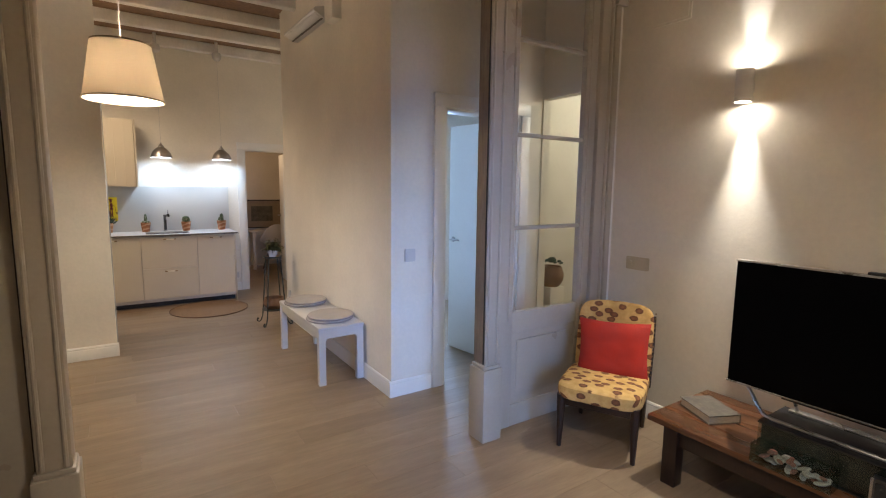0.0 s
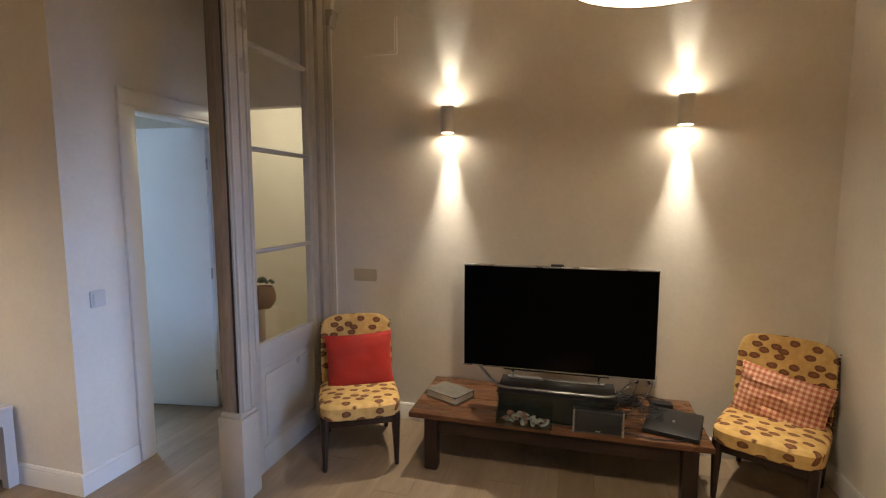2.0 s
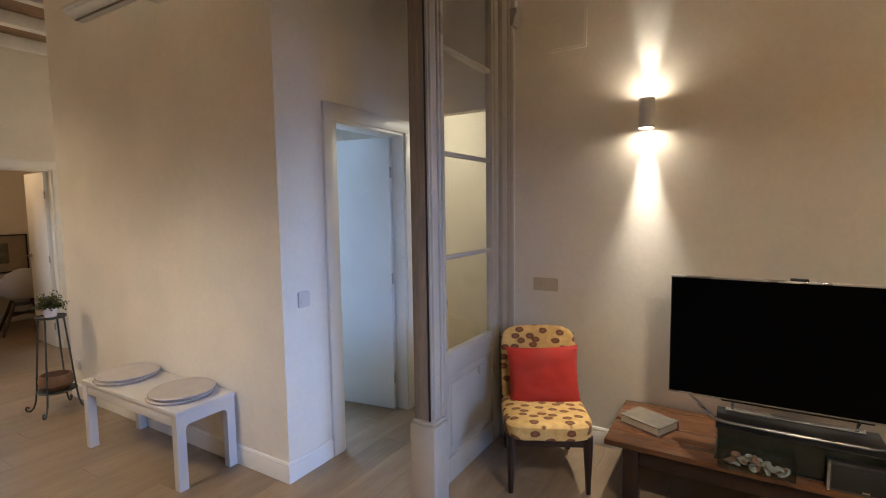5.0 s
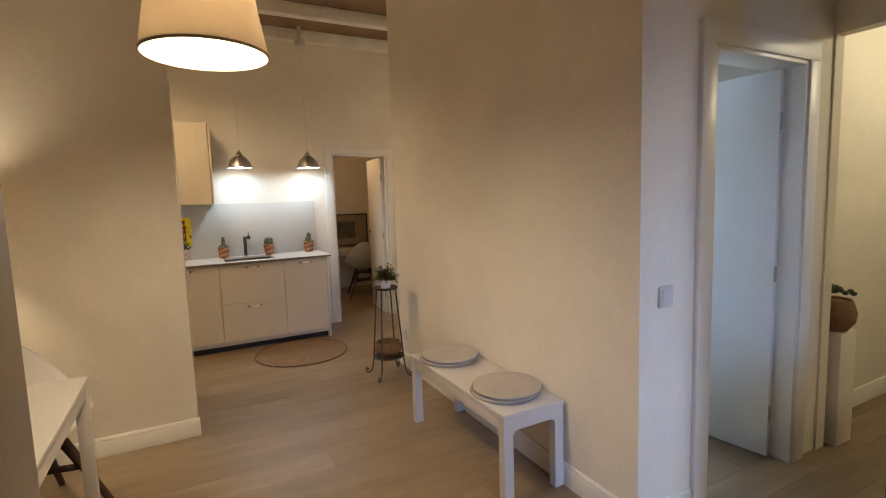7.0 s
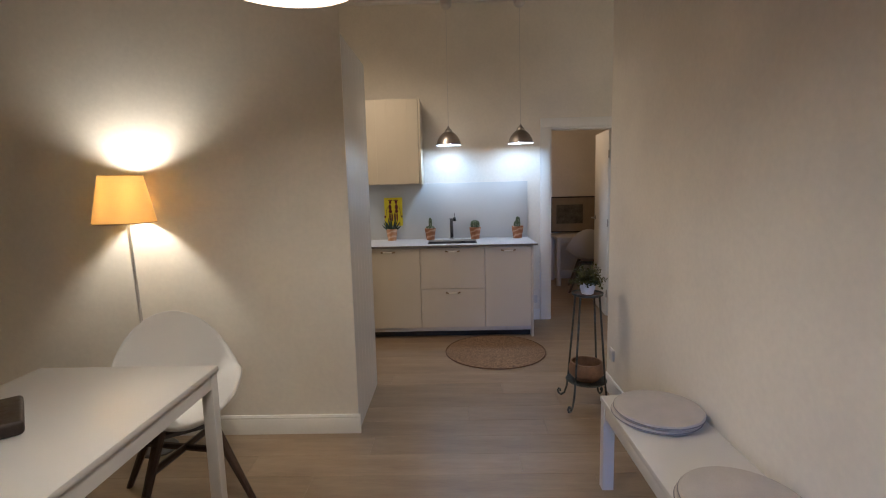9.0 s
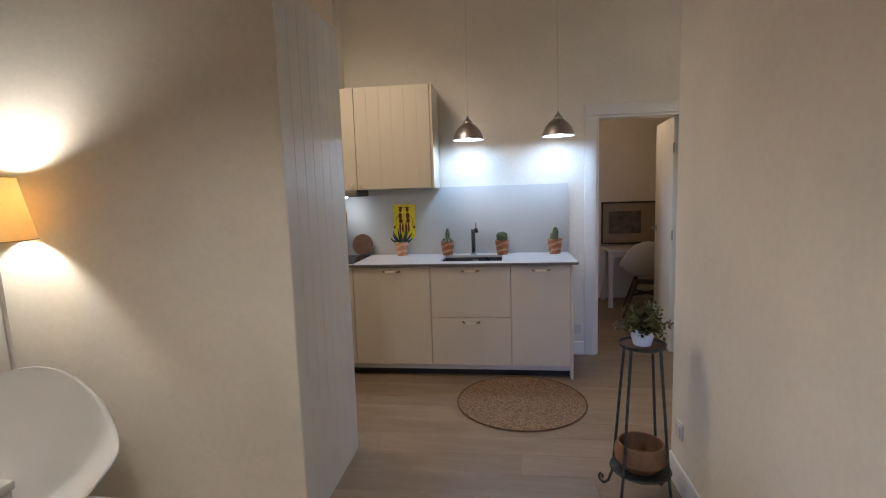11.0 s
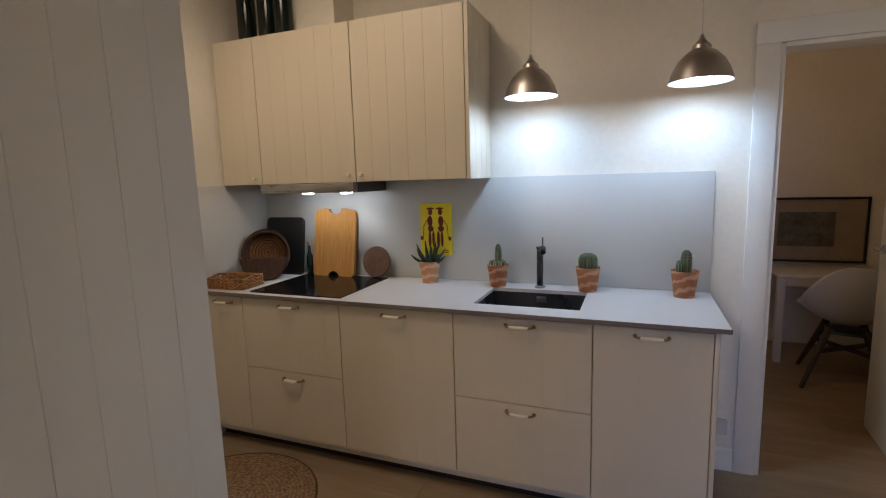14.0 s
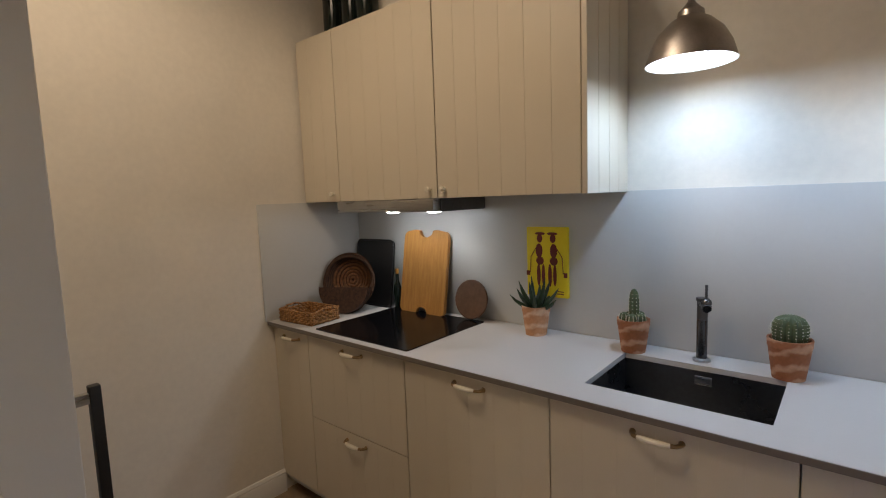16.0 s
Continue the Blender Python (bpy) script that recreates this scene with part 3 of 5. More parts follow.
def glazed_leaf(x0, x1, y, mirror=False):
    """A fixed leaf: stiles, rails, glazing bars, panes and a moulded panel below."""
    leaf = tagged(thing("glazed_screen", (x0, y, 0), "old greige panelled screen with four panes of clear glass", "glazed partition"), "", "", "", "structure")
    w = x1 - x0
    lo, hi = (0.152, w - 0.100) if not mirror else (0.100, w - 0.152)
    part("stile", box(0, -0.022, 0, lo, 0.022, 3.30, bevel=0.004), SCREEN, leaf)
    part("stile", box(hi, -0.022, 0, w, 0.022, 3.30, bevel=0.004), SCREEN, leaf)
    for a, b in ((0.0, 0.14), (0.60, 0.730)):
        part("rail", box(lo, -0.020, a, hi, 0.020, b, bevel=0.004), SCREEN, leaf)
    part("panel", box(lo - 0.005, -0.008, 0.14, hi + 0.005, 0.008, 0.60), SCREEN, leaf)
    part("panel_field", box(lo + 0.05, -0.016, 0.19, hi - 0.05, 0.016, 0.55, bevel=0.007), SCREEN, leaf)
    levels = [0.730, 1.247, 1.797, 2.335, 2.86]
    for z in levels[1:]:
        part("glazing_bar", box(lo, -0.016, z - 0.012, hi, 0.016, z + 0.012, bevel=0.005), SCREEN, leaf)
    for a, b in zip(levels, levels[1:]):
        pane = part("pane", box(lo - 0.004, -0.002, a + 0.008, hi + 0.004, 0.002, b - 0.008), GLASS, leaf, "clear window glass")
        pane.visible_shadow = False
    part("top_rail", box(lo, -0.020, 2.872, hi, 0.020, 3.30, bevel=0.004), SCREEN, leaf)
    for x in (lo - 0.035, hi + 0.035, 0.03):
        part("bead", tube([(x, -0.022, 0.66), (x, -0.022, 3.28)], 0.007, 8), SCREEN, leaf)
    return leaf


post(1.683, 1.785, 1.978, 2.085, "greige painted post on a square plinth")
glazed_leaf(1.786, 2.605, 2.062)
post(-0.318, -0.213, 1.978, 2.085, "greige painted post on a square plinth")
glazed_leaf(-1.140, -0.319, 2.062, True)
fixed("screen_panel", box(-2.60, 2.03, 0, -1.141, 2.09, 3.30), SCREEN, "greige painted panelling beside the screen", "panelling")
fixed("screen_lintel", box(-2.60, 2.0, 3.301, 2.80, 2.09, TOP), SCREEN, "greige painted lintel over the screen", "lintel")

# engaged pilaster with a corbel and the springing of an arch, where the screen meets the wall
pil = tagged(thing("pilaster", (2.80, 2.045, 0), "greige moulded pilaster with a small corbel", "pilaster"), "", "", "", "structure")
part("shaft", box(-0.193, -0.030, 0, -0.078, 0.045, 3.30, bevel=0.008), SCREEN, pil)
part("shaft", box(-0.076, -0.040, 0, -0.024, 0.045, 2.70, bevel=0.012), SCREEN, pil)
part("wall_bead", box(-0.022, -0.034, 0, -0.002, 0.045, 2.70, bevel=0.006), TRIM, pil, "slim cream plaster bead")
part("bead", tube([(-0.11, -0.032, 0.02), (-0.11, -0.032, 3.28)], 0.012, 8), SCREEN, pil)
part("corbel", prism([(-0.060, 2.66), (-0.070, 2.71), (-0.082, 2.73), (-0.082, 2.76), (-0.060, 2.76), (0.045, 2.76), (0.045, 2.66)], -0.09, -0.002, "x"), SCREEN, pil)
arch = [(-0.05 - 0.62 * (1 - math.cos(a)), 2.76 + 0.50 * math.sin(a)) for a in (math.pi / 2 * i / 12 for i in range(13))]
bm = bmesh.new()
prev = None
for yy, zz in arch:
    ring = [bm.verts.new((-0.05, yy, zz)), bm.verts.new((-0.002, yy, zz)), bm.verts.new((-0.002, yy + 0.055, zz + 0.03)), bm.verts.new((-0.05, yy + 0.055, zz + 0.03))]
    if prev:
        for i in range(4):
            k = (i + 1) % 4
            bm.faces.new((prev[i], prev[k], ring[k], ring[i]))
    prev = ring
bmesh.ops.recalc_face_normals(bm, faces=bm.faces)
part("arch_moulding", bm, PLASTER, pil)

# ---- window at the recess ----
win = tagged(thing("window_1", (-0.02, -1.43, 0), "tall white framed balcony window at dusk", "window"), "", "", "", "structure")
for c in ((0, -0.04, 0, 0.06, 0.04, 2.75), (1.37, -0.04, 0, 1.43, 0.04, 2.75), (0.68, -0.04, 0, 0.75, 0.04, 2.75), (0.06, -0.04, 0, 0.68, 0.04, 0.25), (0.75, -0.04, 0, 1.37, 0.04, 0.25), (0.06, -0.04, 2.68, 0.68, 0.04, 2.75), (0.75, -0.04, 2.68, 1.37, 0.04, 2.75)):
    part("window_frame", box(*c, bevel=0.004), TRIM, win)
for a, b in ((0.055, 0.685), (0.745, 1.375)):
    pane = part("pane", box(a, -0.003, 0.245, b, 0.003, 2.685), GLASS, win)
    pane.visible_shadow = False

# folded inside shutter on the splay
sh = tagged(thing("window_shutter", (2.128, -0.952, 0.60), "cream panelled window shutter folded open against the wall", "shutter"), "", "", "", "structure")
sh.matrix_basis = pose(2.128, -0.952, 0.60, 0, 0, 180 + 26.7)
for a, b in ((-0.02, 0.197), (0.200, 0.60)):
    panel = part("shutter_leaf", box(a, 0.0, 0, b, 0.028, 2.35, bevel=0.004), TRIM, sh)
    part("ridge", tube([(a + 0.03, -0.003, 0.055), (b - 0.012, -0.003, 0.055)], 0.007, 6), TRIM, panel)
    for c in ((a + 0.055, -0.010, 0.13, b - 0.05, 0.0, 2.25),):
        part("raised_panel", box(c[0], -0.031 + 0.028, c[2], c[3], 0.0, c[5], bevel=0.0015), TRIM, panel)
    for z in (0.13, 2.25):
        part("moulding", tube([(a + 0.05, -0.001, z), (b - 0.045, -0.001, z)], 0.006, 6), TRIM, panel)
    for x in (a + 0.05, b - 0.045):
        part("moulding", tube([(x, -0.001, 0.13), (x, -0.001, 2.25)], 0.006, 6), TRIM, panel)
part("hook", tube([(0.03, 0.01, 0.0), (0.03, 0.01, -0.02), (0.045, 0.0, -0.028), (0.055, -0.005, -0.018)], 0.004, 6), BRASS, sh)
part("bolt", tube([(0.212, -0.010, 0.01), (0.212, -0.010, 0.11)], 0.003, 6), BRASS, sh)

# wall hatch, sockets and switches
hatch = thing("wall_hatch", (2.80, 1.545, 2.470), "painted-over access hatch set in the wall", "access hatch")
part("frame", prism(rounded(0, 0, 0.237, 0.235, 0.008), -0.010, -0.001, "x"), PLASTER, hatch)
part("cover", prism(rounded(0.014, 0.014, 0.223, 0.221, 0.006), -0.014, -0.010, "x"), PLASTER, hatch)


def wall_plate(name, where, turn, width, height, pieces, material, label, category):
    pl = thing(name, where, label, category, "", turn)
    part("plate", prism(rounded(-width / 2, -height / 2, width / 2, height / 2, 0.010), -0.010, 0.0, "y"), material, pl)
    for x in pieces:
        part("rocker" if category == "switch" else "insert", prism(rounded(x - 0.028, -0.030, x + 0.028, 0.030, 0.004), -0.014, -0.0095, "y"), material, pl)
    return pl


wall_plate("light_switch", (1.661, 2.819, 1.010), 0, 0.082, 0.09, (0,), WHITE_PLASTIC, "white single light switch on the wall", "switch")
ws = wall_plate("wall_socket", (2.799, 1.795, 1.005), -90, 0.165, 0.085, (-0.04, 0.04), CREAM_PLASTIC, "cream double socket plate on the wall", "socket")
part("knob", lathe([(0, 0), (0.016, 0), (0.014, 0.012), (0, 0.014)], 14), CREAM_PLASTIC, ws).matrix_basis = pose(-0.04, -0.013, 0, 90)
wall_plate("wall_socket", (2.799, -0.030, 0.430), -90, 0.16, 0.085, (-0.04, 0.04), WHITE_PLASTIC, "white double socket low behind the television", "socket")
wall_plate("wall_socket", (1.310, 7.179, 0.22), 0, 0.08, 0.08, (0,), WHITE_PLASTIC, "small white socket beside the kitchen units", "socket")
wall_plate("wall_socket", (1.529, 5.30, 0.28), -89.6, 0.08, 0.08, (0,), WHITE_PLASTIC, "small white socket behind the plant stand", "socket")

# ---- lamps ----


def pendant(where, label, cloth):
    """A drum pendant; where is the middle of its lower rim."""
    p = thing("pendant_lamp", where, label, "pendant lamp", "drum pendants")
    bm = lathe([(0.214, 0.0), (0.158, 0.330), (0.155, 0.330), (0.211, 0.0), (0.214, 0.0)], 48)
    part("shade", bm, cloth, p, "cream linen drum shade")
    part("rim", lathe([(0.2155, -0.004), (0.2155, 0.006), (0.210, 0.006), (0.210, -0.004), (0.2155, -0.004)], 48), PAPER, p, "brown fabric edging")
    part("rim", lathe([(0.1595, 0.325), (0.1595, 0.334), (0.154, 0.334), (0.154, 0.325), (0.1595, 0.325)], 48), PAPER, p, "brown fabric edging")
    for i in range(3):
        a = 2 * math.pi * i / 3 + 0.4
        part("spoke", tube([(0.02 * math.cos(a), 0.02 * math.sin(a), 0.19), (0.130 * math.cos(a), 0.130 * math.sin(a), 0.26), (0.162 * math.cos(a), 0.162 * math.sin(a), 0.29)], 0.0022, 5), STEEL, p)
    part("socket", lathe([(0, 0.24), (0.022, 0.24), (0.022, 0.17), (0.017, 0.168), (0, 0.168)], 14), WHITE_PLASTIC, p)
    bulb = part("bulb", ball((0, 0, 0.115), (0.032, 0.032, 0.042)), BULB, p, "glowing bulb")
    bulb.visible_shadow = False
    part("cord", tube([(0, 0, 0.24), (0, 0, TOP - where[2] - 0.03)], 0.003, 6), WHITE_PLASTIC, p)
    part("ceiling_rose", lathe([(0, TOP - where[2] - 0.045), (0.045, TOP - where[2] - 0.04), (0.05, TOP - where[2] - 0.002), (0, TOP - where[2] - 0.002)], 18), WHITE_PLASTIC, p)
    return p


pendant((0.045, 3.49, 1.987), "lit cream linen drum pendant over the dining table", SHADE)
pendant((0.777, 0.234, 1.992), "lit cream linen drum pendant in the living room", BRIGHT_SHADE)


def sconce(y):
    s = thing("wall_sconce", (2.725, y, 1.944), "lit grey cylinder wall light shining up and down", "wall light", "cylinder wall lights")
    part("cylinder", lathe([(0.041, 0.0), (0.042, 0.003), (0.042, 0.162), (0.041, 0.165), (0.036, 0.165), (0.036, 0.0), (0.041, 0.0)], 28), TAUPE, s, "matt taupe tube")
    part("bracket", box(0.036, -0.018, 0.055, 0.0745, 0.018, 0.11, bevel=0.003), TAUPE, s)
    for z in (0.028, 0.137):
        d = part("lens", lathe([(0, z - 0.002), (0.035, z - 0.002), (0.035, z + 0.002), (0, z + 0.002)], 24), SCONCE_LED, s, "glowing lamp face")
        d.visible_shadow = False
    return s


sconce(1.188)
sconce(-0.183)

fl = thing("floor_lamp", (-1.204, 4.675, 0), "lit floor lamp with an amber shade on a slim leaning pole", "floor lamp")
part("base", lathe([(0, 0), (0.100, 0), (0.100, 0.010), (0.092, 0.016), (0.015, 0.022), (0, 0.022)], 28), DARK_STEEL, fl, "dark round foot")
part("pole", tube([(0, 0, 0.02), (-0.046, 0, 1.40)], 0.0085, 10), WHITE_PLASTIC, fl, "slim cream pole")
shade = part("shade", lathe([(0.149, 0.0), (0.102, 0.248), (0.100, 0.248), (0.147, 0.0), (0.149, 0.0)], 40), AMBER_SHADE, fl, "glowing amber cloth shade")
shade.matrix_basis = pose(-0.054, 0, 1.276)
for z, r in ((0.001, 0.1495), (0.247, 0.1025)):
    part("rim", tube([(r * math.cos(radians(a)), r * math.sin(radians(a)), z) for a in range(0, 361, 12)], 0.0022, 6), BRASS, shade, "thin brown rim")
part("bulb", ball((-0.054, 0, 1.452), (0.028, 0.028, 0.038)), BULB, fl).visible_shadow = False
for i in range(3):
    a = 2 * math.pi * i / 3
    part("spoke", tube([(-0.046, 0, 1.36), (-0.054 + 0.134 * math.cos(a), 0.134 * math.sin(a), 1.325)], 0.002, 5), STEEL, fl)

for px in (0.453, 1.144):
    k = thing("kitchen_pendant", (px, 6.92, 1.812), "lit pewter dome pendant above the worktop", "pendant lamp", "dome pendants over the worktop")
    prof = [(0.122, 0.0), (0.120, 0.006), (0.108, 0.045), (0.086, 0.085), (0.054, 0.116), (0.036, 0.126), (0.034, 0.142), (0.020, 0.156), (0.010, 0.168), (0.006, 0.185)]
    part("shade", lathe(prof + [(0.0, 0.185)], 36), PEWTER, k, "brushed pewter dome")
    part("lining", lathe([(r - 0.003, z) for r, z in prof[:6]] + [(0.0, 0.122)], 36), INNER_WHITE, k, "white enamel lining")
    part("bulb", ball((0, 0, 0.030), (0.045, 0.045, 0.030)), COOL_BULB, k, "cool glowing bulb").visible_shadow = False
    part("cord", tube([(0, 0, 0.18), (0, 0.06, 1.27)], 0.0022, 6), WHITE_PLASTIC, k)
    part("ceiling_rose", lathe([(0, 1.262), (0.030, 1.268), (0.052, 1.292), (0.058, 1.330), (0.050, 1.362), (0.020, 1.376), (0.020, 1.497), (0, 1.497)], 20, (0, 0.06)), WHITE_PLASTIC, k)

# Invented fixture around the assumed kitchen spot, never in view.
cs = thing("ceiling_spotlight", (-0.45, 5.66, 3.02), "assumed white ceiling spotlight, added out of view above the kitchen", "spotlight")
part("can", lathe([(0.050, 0.0), (0.052, 0.004), (0.050, 0.10), (0.020, 0.12), (0.0, 0.12)], 24), WHITE_PLASTIC, cs)
part("stem", tube([(0, 0, 0.11), (0, 0, TOP - 3.022)], 0.008, 8), WHITE_PLASTIC, cs)
ac = thing("air_vent", (1.524, 4.365, 2.862), "slim white air vent unit high above the bench", "air vent", "", -89.6)
part("body", prism([(-0.128, 0.045), (-0.133, 0.058), (-0.120, 0.075), (-0.06, 0.092), (0, 0.098), (0, 0.0), (-0.045, 0.0)], -0.42, 0.42, "x"), WHITE_PLASTIC, ac)
flap = part("flap", box(-0.40, -0.030, 0.0, 0.40, 0.030, 0.006, bevel=0.002), WHITE_PLASTIC, ac)
flap.matrix_basis = pose(0, -0.094, 0.019, -28)
part("louvre", box(-0.40, -0.064, -0.004, 0.40, -0.050, 0.002), EDGE, ac, "dark air outlet")
chase = thing("pipe_cover", (1.522, 3.66, 2.785), "plastered pipe cover rising beside the air vent", "pipe cover")
part("cover", box(-0.080, 0.0, 0.0, -0.001, 0.17, TOP - 2.787, bevel=0.004), PLASTER, chase)

# ---- living room ----


def upholstered_chair(where, turn):
    c = thing("slipper_chair", where, "dark wood slipper chair in cream cloth with brown oval motifs", "chair", "upholstered chairs beside the television", turn)
    bm = ball((0, -0.02, 0.340), (0.236, 0.242, 0.052), u=28, v=12, squash=0.38)
    part("seat", bm, SEAT_CLOTH, c, "domed seat with brown oval motifs")
    bm = ball((0, 0, 0.245), (0.226, 0.035, 0.235), u=32, v=18, squash=0.33)
    for v in bm.verts:
        v.co.y += 0.04 * (1 - (v.co.x / 0.225) ** 2) - 0.02
        if v.co.z > 0.42:
            v.co.z += 0.018 * (1 - (v.co.x / 0.225) ** 2)
    b = part("backrest", bm, BACK_CLOTH, c, "tall backrest with brown oval motifs")
    b.matrix_basis = pose(0, 0.195, 0.295, -13)
    for x in (-1, 1):
        part("front_leg", tube([(x * 0.200, -0.215, 0.315), (x * 0.200, -0.215, 0.25), (x * 0.203, -0.218, 0.0)], [0.026, 0.025, 0.013], 8), DARK_WOOD, c)
        part("back_leg", tube([(x * 0.195, 0.19, 0.35), (x * 0.195, 0.20, 0.20), (x * 0.190, 0.27, 0.0)], [0.022, 0.022, 0.014], 8), DARK_WOOD, c)
        part("back_upright", tube([(x * 0.214, 0.225, 0.28), (x * 0.218, 0.280, 0.54), (x * 0.216, 0.322, 0.705)], [0.016, 0.016, 0.013], 8), DARK_WOOD, c)
        for i in range(14):
            z = 0.36 + 0.028 * i
            part("nail", ball((x * 0.2270, 0.222 + (z - 0.34) * 0.24 - 0.004, z), (0.005, 0.005, 0.005), u=6, v=4), BRASS, c)
    for a, b2 in (((-0.2, -0.225), (0.2, -0.205)), ((-0.2, 0.18), (0.2, 0.20))):
        part("seat_rail", box(a[0], a[1], 0.255, b2[0], b2[1], 0.308, bevel=0.004), DARK_WOOD, c)
    for x in (-1, 1):
        part("seat_rail", box(x * 0.2 - 0.011, -0.20, 0.255, x * 0.2 + 0.011, 0.18, 0.308, bevel=0.004), DARK_WOOD, c)
    return c


def pillow(name, size, material, label, m, category="cushion", folds=0.008):
    bm = bmesh.new()
    n = 18
    w, h, t = size
    for side in (1, -1):
        grid = []
        for j in range(n + 1):
            row = []
            for i in range(n + 1):
                u, v = 2 * i / n - 1, 2 * j / n - 1
                fat = max(0.0, (1 - u ** 4) * (1 - v ** 4)) ** 0.55
                pinch = 1 - 0.07 * (1 - abs(u) ** 2) * abs(v) ** 3 - 0.07 * (1 - abs(v) ** 2) * abs(u) ** 3
                row.append(bm.verts.new((u * w / 2 * pinch, side * (t / 2 * fat + folds * noise.noise(Vector((u * 2.6, v * 4.2 + u, side * 5)))), v * h / 2 * pinch)))
            grid.append(row)
        for j in range(n):
            for i in range(n):
                q = (grid[j][i], grid[j][i + 1], grid[j + 1][i + 1], grid[j + 1][i])
                bm.faces.new(q if side < 0 else tuple(reversed(q)))
    bmesh.ops.remove_doubles(bm, verts=bm.verts, dist=0.0035)
    bmesh.ops.recalc_face_normals(bm, faces=bm.faces)
    ob = part(name, bm, material)
    ob.matrix_basis = m
    return tagged(ob, label, category)


CHAIR_1, CHAIR_2 = ((2.325, 1.640, 0), -62.5), ((2.450, -0.612, 0), -118.0)
upholstered_chair(*CHAIR_1)
upholstered_chair(*CHAIR_2)
pillow("cushion", (0.42, 0.36, 0.11), RED_CLOTH, "plain red square cushion leaning on the chair", pose(*CHAIR_1[0], 0, 0, CHAIR_1[1]) @ pose(0.015, 0.120, 0.512, -14, -2, 0))
pillow("cushion", (0.43, 0.30, 0.12), GINGHAM, "red and cream gingham cushion leaning on the chair", pose(*CHAIR_2[0], 0, 0, CHAIR_2[1]) @ pose(0.01, 0.120, 0.468, -16, 9, 0), folds=0.024)

tab = thing("low_table", (2.498, 0.495, 0), "worn red-brown wooden low table holding the television", "table")
for i in range(4):
    x = -0.29 + 0.145 * i
    part("plank", box(x, -0.785, 0.300, x + 0.1435, 0.785, 0.330, bevel=0.003), TABLE_WOOD, tab)
for x, y in ((-0.285, 0.62), (-0.285, -0.72), (0.215, 0.62), (0.215, -0.72)):
    part("leg", box(x, y, 0, x + 0.07, y + 0.075, 0.300, bevel=0.006), DARK_WOOD, tab, "dark stained square leg")
for c in ((-0.265, -0.64, 0.215, -0.243, 0.62, 0.300), (0.235, -0.64, 0.215, 0.257, 0.62, 0.300)):
    part("apron", box(*c, bevel=0.003), DARK_WOOD, tab)
for y in (-0.69, 0.655):
    part("apron", box(-0.215, y - 0.012, 0.215, 0.215, y + 0.012, 0.300, bevel=0.003), DARK_WOOD, tab)

TZ = 0.330
tank = thing("glass_tank", (2.395, 0.475, TZ), "dark low glass tank under the television", "glass tank")
part("glass_wall", box(-0.13, -0.31, 0.004, -0.126, 0.31, 0.150), TANK_GLASS, tank)
part("lining", box(-0.115, -0.305, 0.004, 0.13, 0.305, 0.148, bevel=0.004), plain("tarnished_lining", (0.034, 0.037, 0.034), 0.4, var=0.85, scale=11, fine=60, relief=0.3), tank, "dark tarnished inside")
part("rim", box(-0.134, -0.314, 0.148, 0.134, 0.314, 0.156, bevel=0.002), BLACK, tank)
part("base", box(-0.134, -0.314, 0, 0.134, 0.314, 0.004), DARK_STEEL, tank)

peb = thing("pebble_box", (2.222, 0.630, TZ), "small glass box filled with pebbles", "glass box")
part("base", box(-0.04, -0.145, 0, 0.04, 0.145, 0.004), TANK_GLASS, peb)
for c in ((-0.04, -0.145, 0.004, -0.037, 0.145, 0.085), (0.037, -0.145, 0.004, 0.04, 0.145, 0.085), (-0.037, -0.145, 0.004, 0.037, -0.142, 0.085), (-0.037, 0.142, 0.004, 0.037, 0.145, 0.085)):
    part("glass_wall", box(*c), TANK_GLASS, peb).visible_shadow = False
rng = random.Random(4)
for i in range(34):
    layer = i // 14
    s = rng.uniform(0.010, 0.021)
    bm = ball((0, 0, 0), (s * 1.35, s * 0.8, s * 0.42), u=9, v=6)
    o = part("pebble", bm, STONE_RED if rng.random() < 0.35 else STONE_WHITE, peb)
    o.matrix_basis = pose(rng.uniform(-0.016, 0.016), rng.uniform(-0.115, 0.115), 0.017 + 0.020 * layer, rng.uniform(-30, 30), rng.uniform(-30, 30), rng.uniform(0, 180))

spk = thing("portable_speaker", (2.228, 0.255, TZ), "small grey portable speaker with a mesh front", "speaker", "", -90)
part("body", box(-0.125, -0.022, 0, 0.125, 0.022, 0.125, bevel=0.006), DARK_STEEL, spk)
part("grille", box(-0.112, -0.026, 0.012, 0.112, -0.0215, 0.112, bevel=0.003), plain("speaker_grille", (0.032, 0.032, 0.031), 0.6, 0.3, var=0.3, fine=300, relief=0.5), spk, "dark mesh grille")
for x in (-0.121, 0.121):
    part("trim", box(x - 0.005, -0.027, 0, x + 0.005, -0.010, 0.128, bevel=0.002), SILVER, spk)
part("badge", box(-0.012, -0.0275, 0.016, 0.012, -0.0262, 0.022), SILVER, spk)

tv = thing("television", (2.424, 0.4835, 0.4865), "large black flat television on a silver stand, switched off", "television", "", -90)
part("panel", box(-0.525, 0.006, 0.076, 0.525, 0.034, 0.670, bevel=0.004), BLACK, tv)
part("screen", box(-0.519, 0.0, 0.083, 0.519, 0.0055, 0.665), SCREEN_BLACK, tv, "glossy black screen")
part("bezel", box(-0.527, -0.002, 0.6655, 0.527, 0.030, 0.674, bevel=0.002), SILVER, tv, "thin silver edge")
part("bezel", box(-0.527, -0.002, 0.074, 0.527, 0.006, 0.0825, bevel=0.002), SILVER, tv)
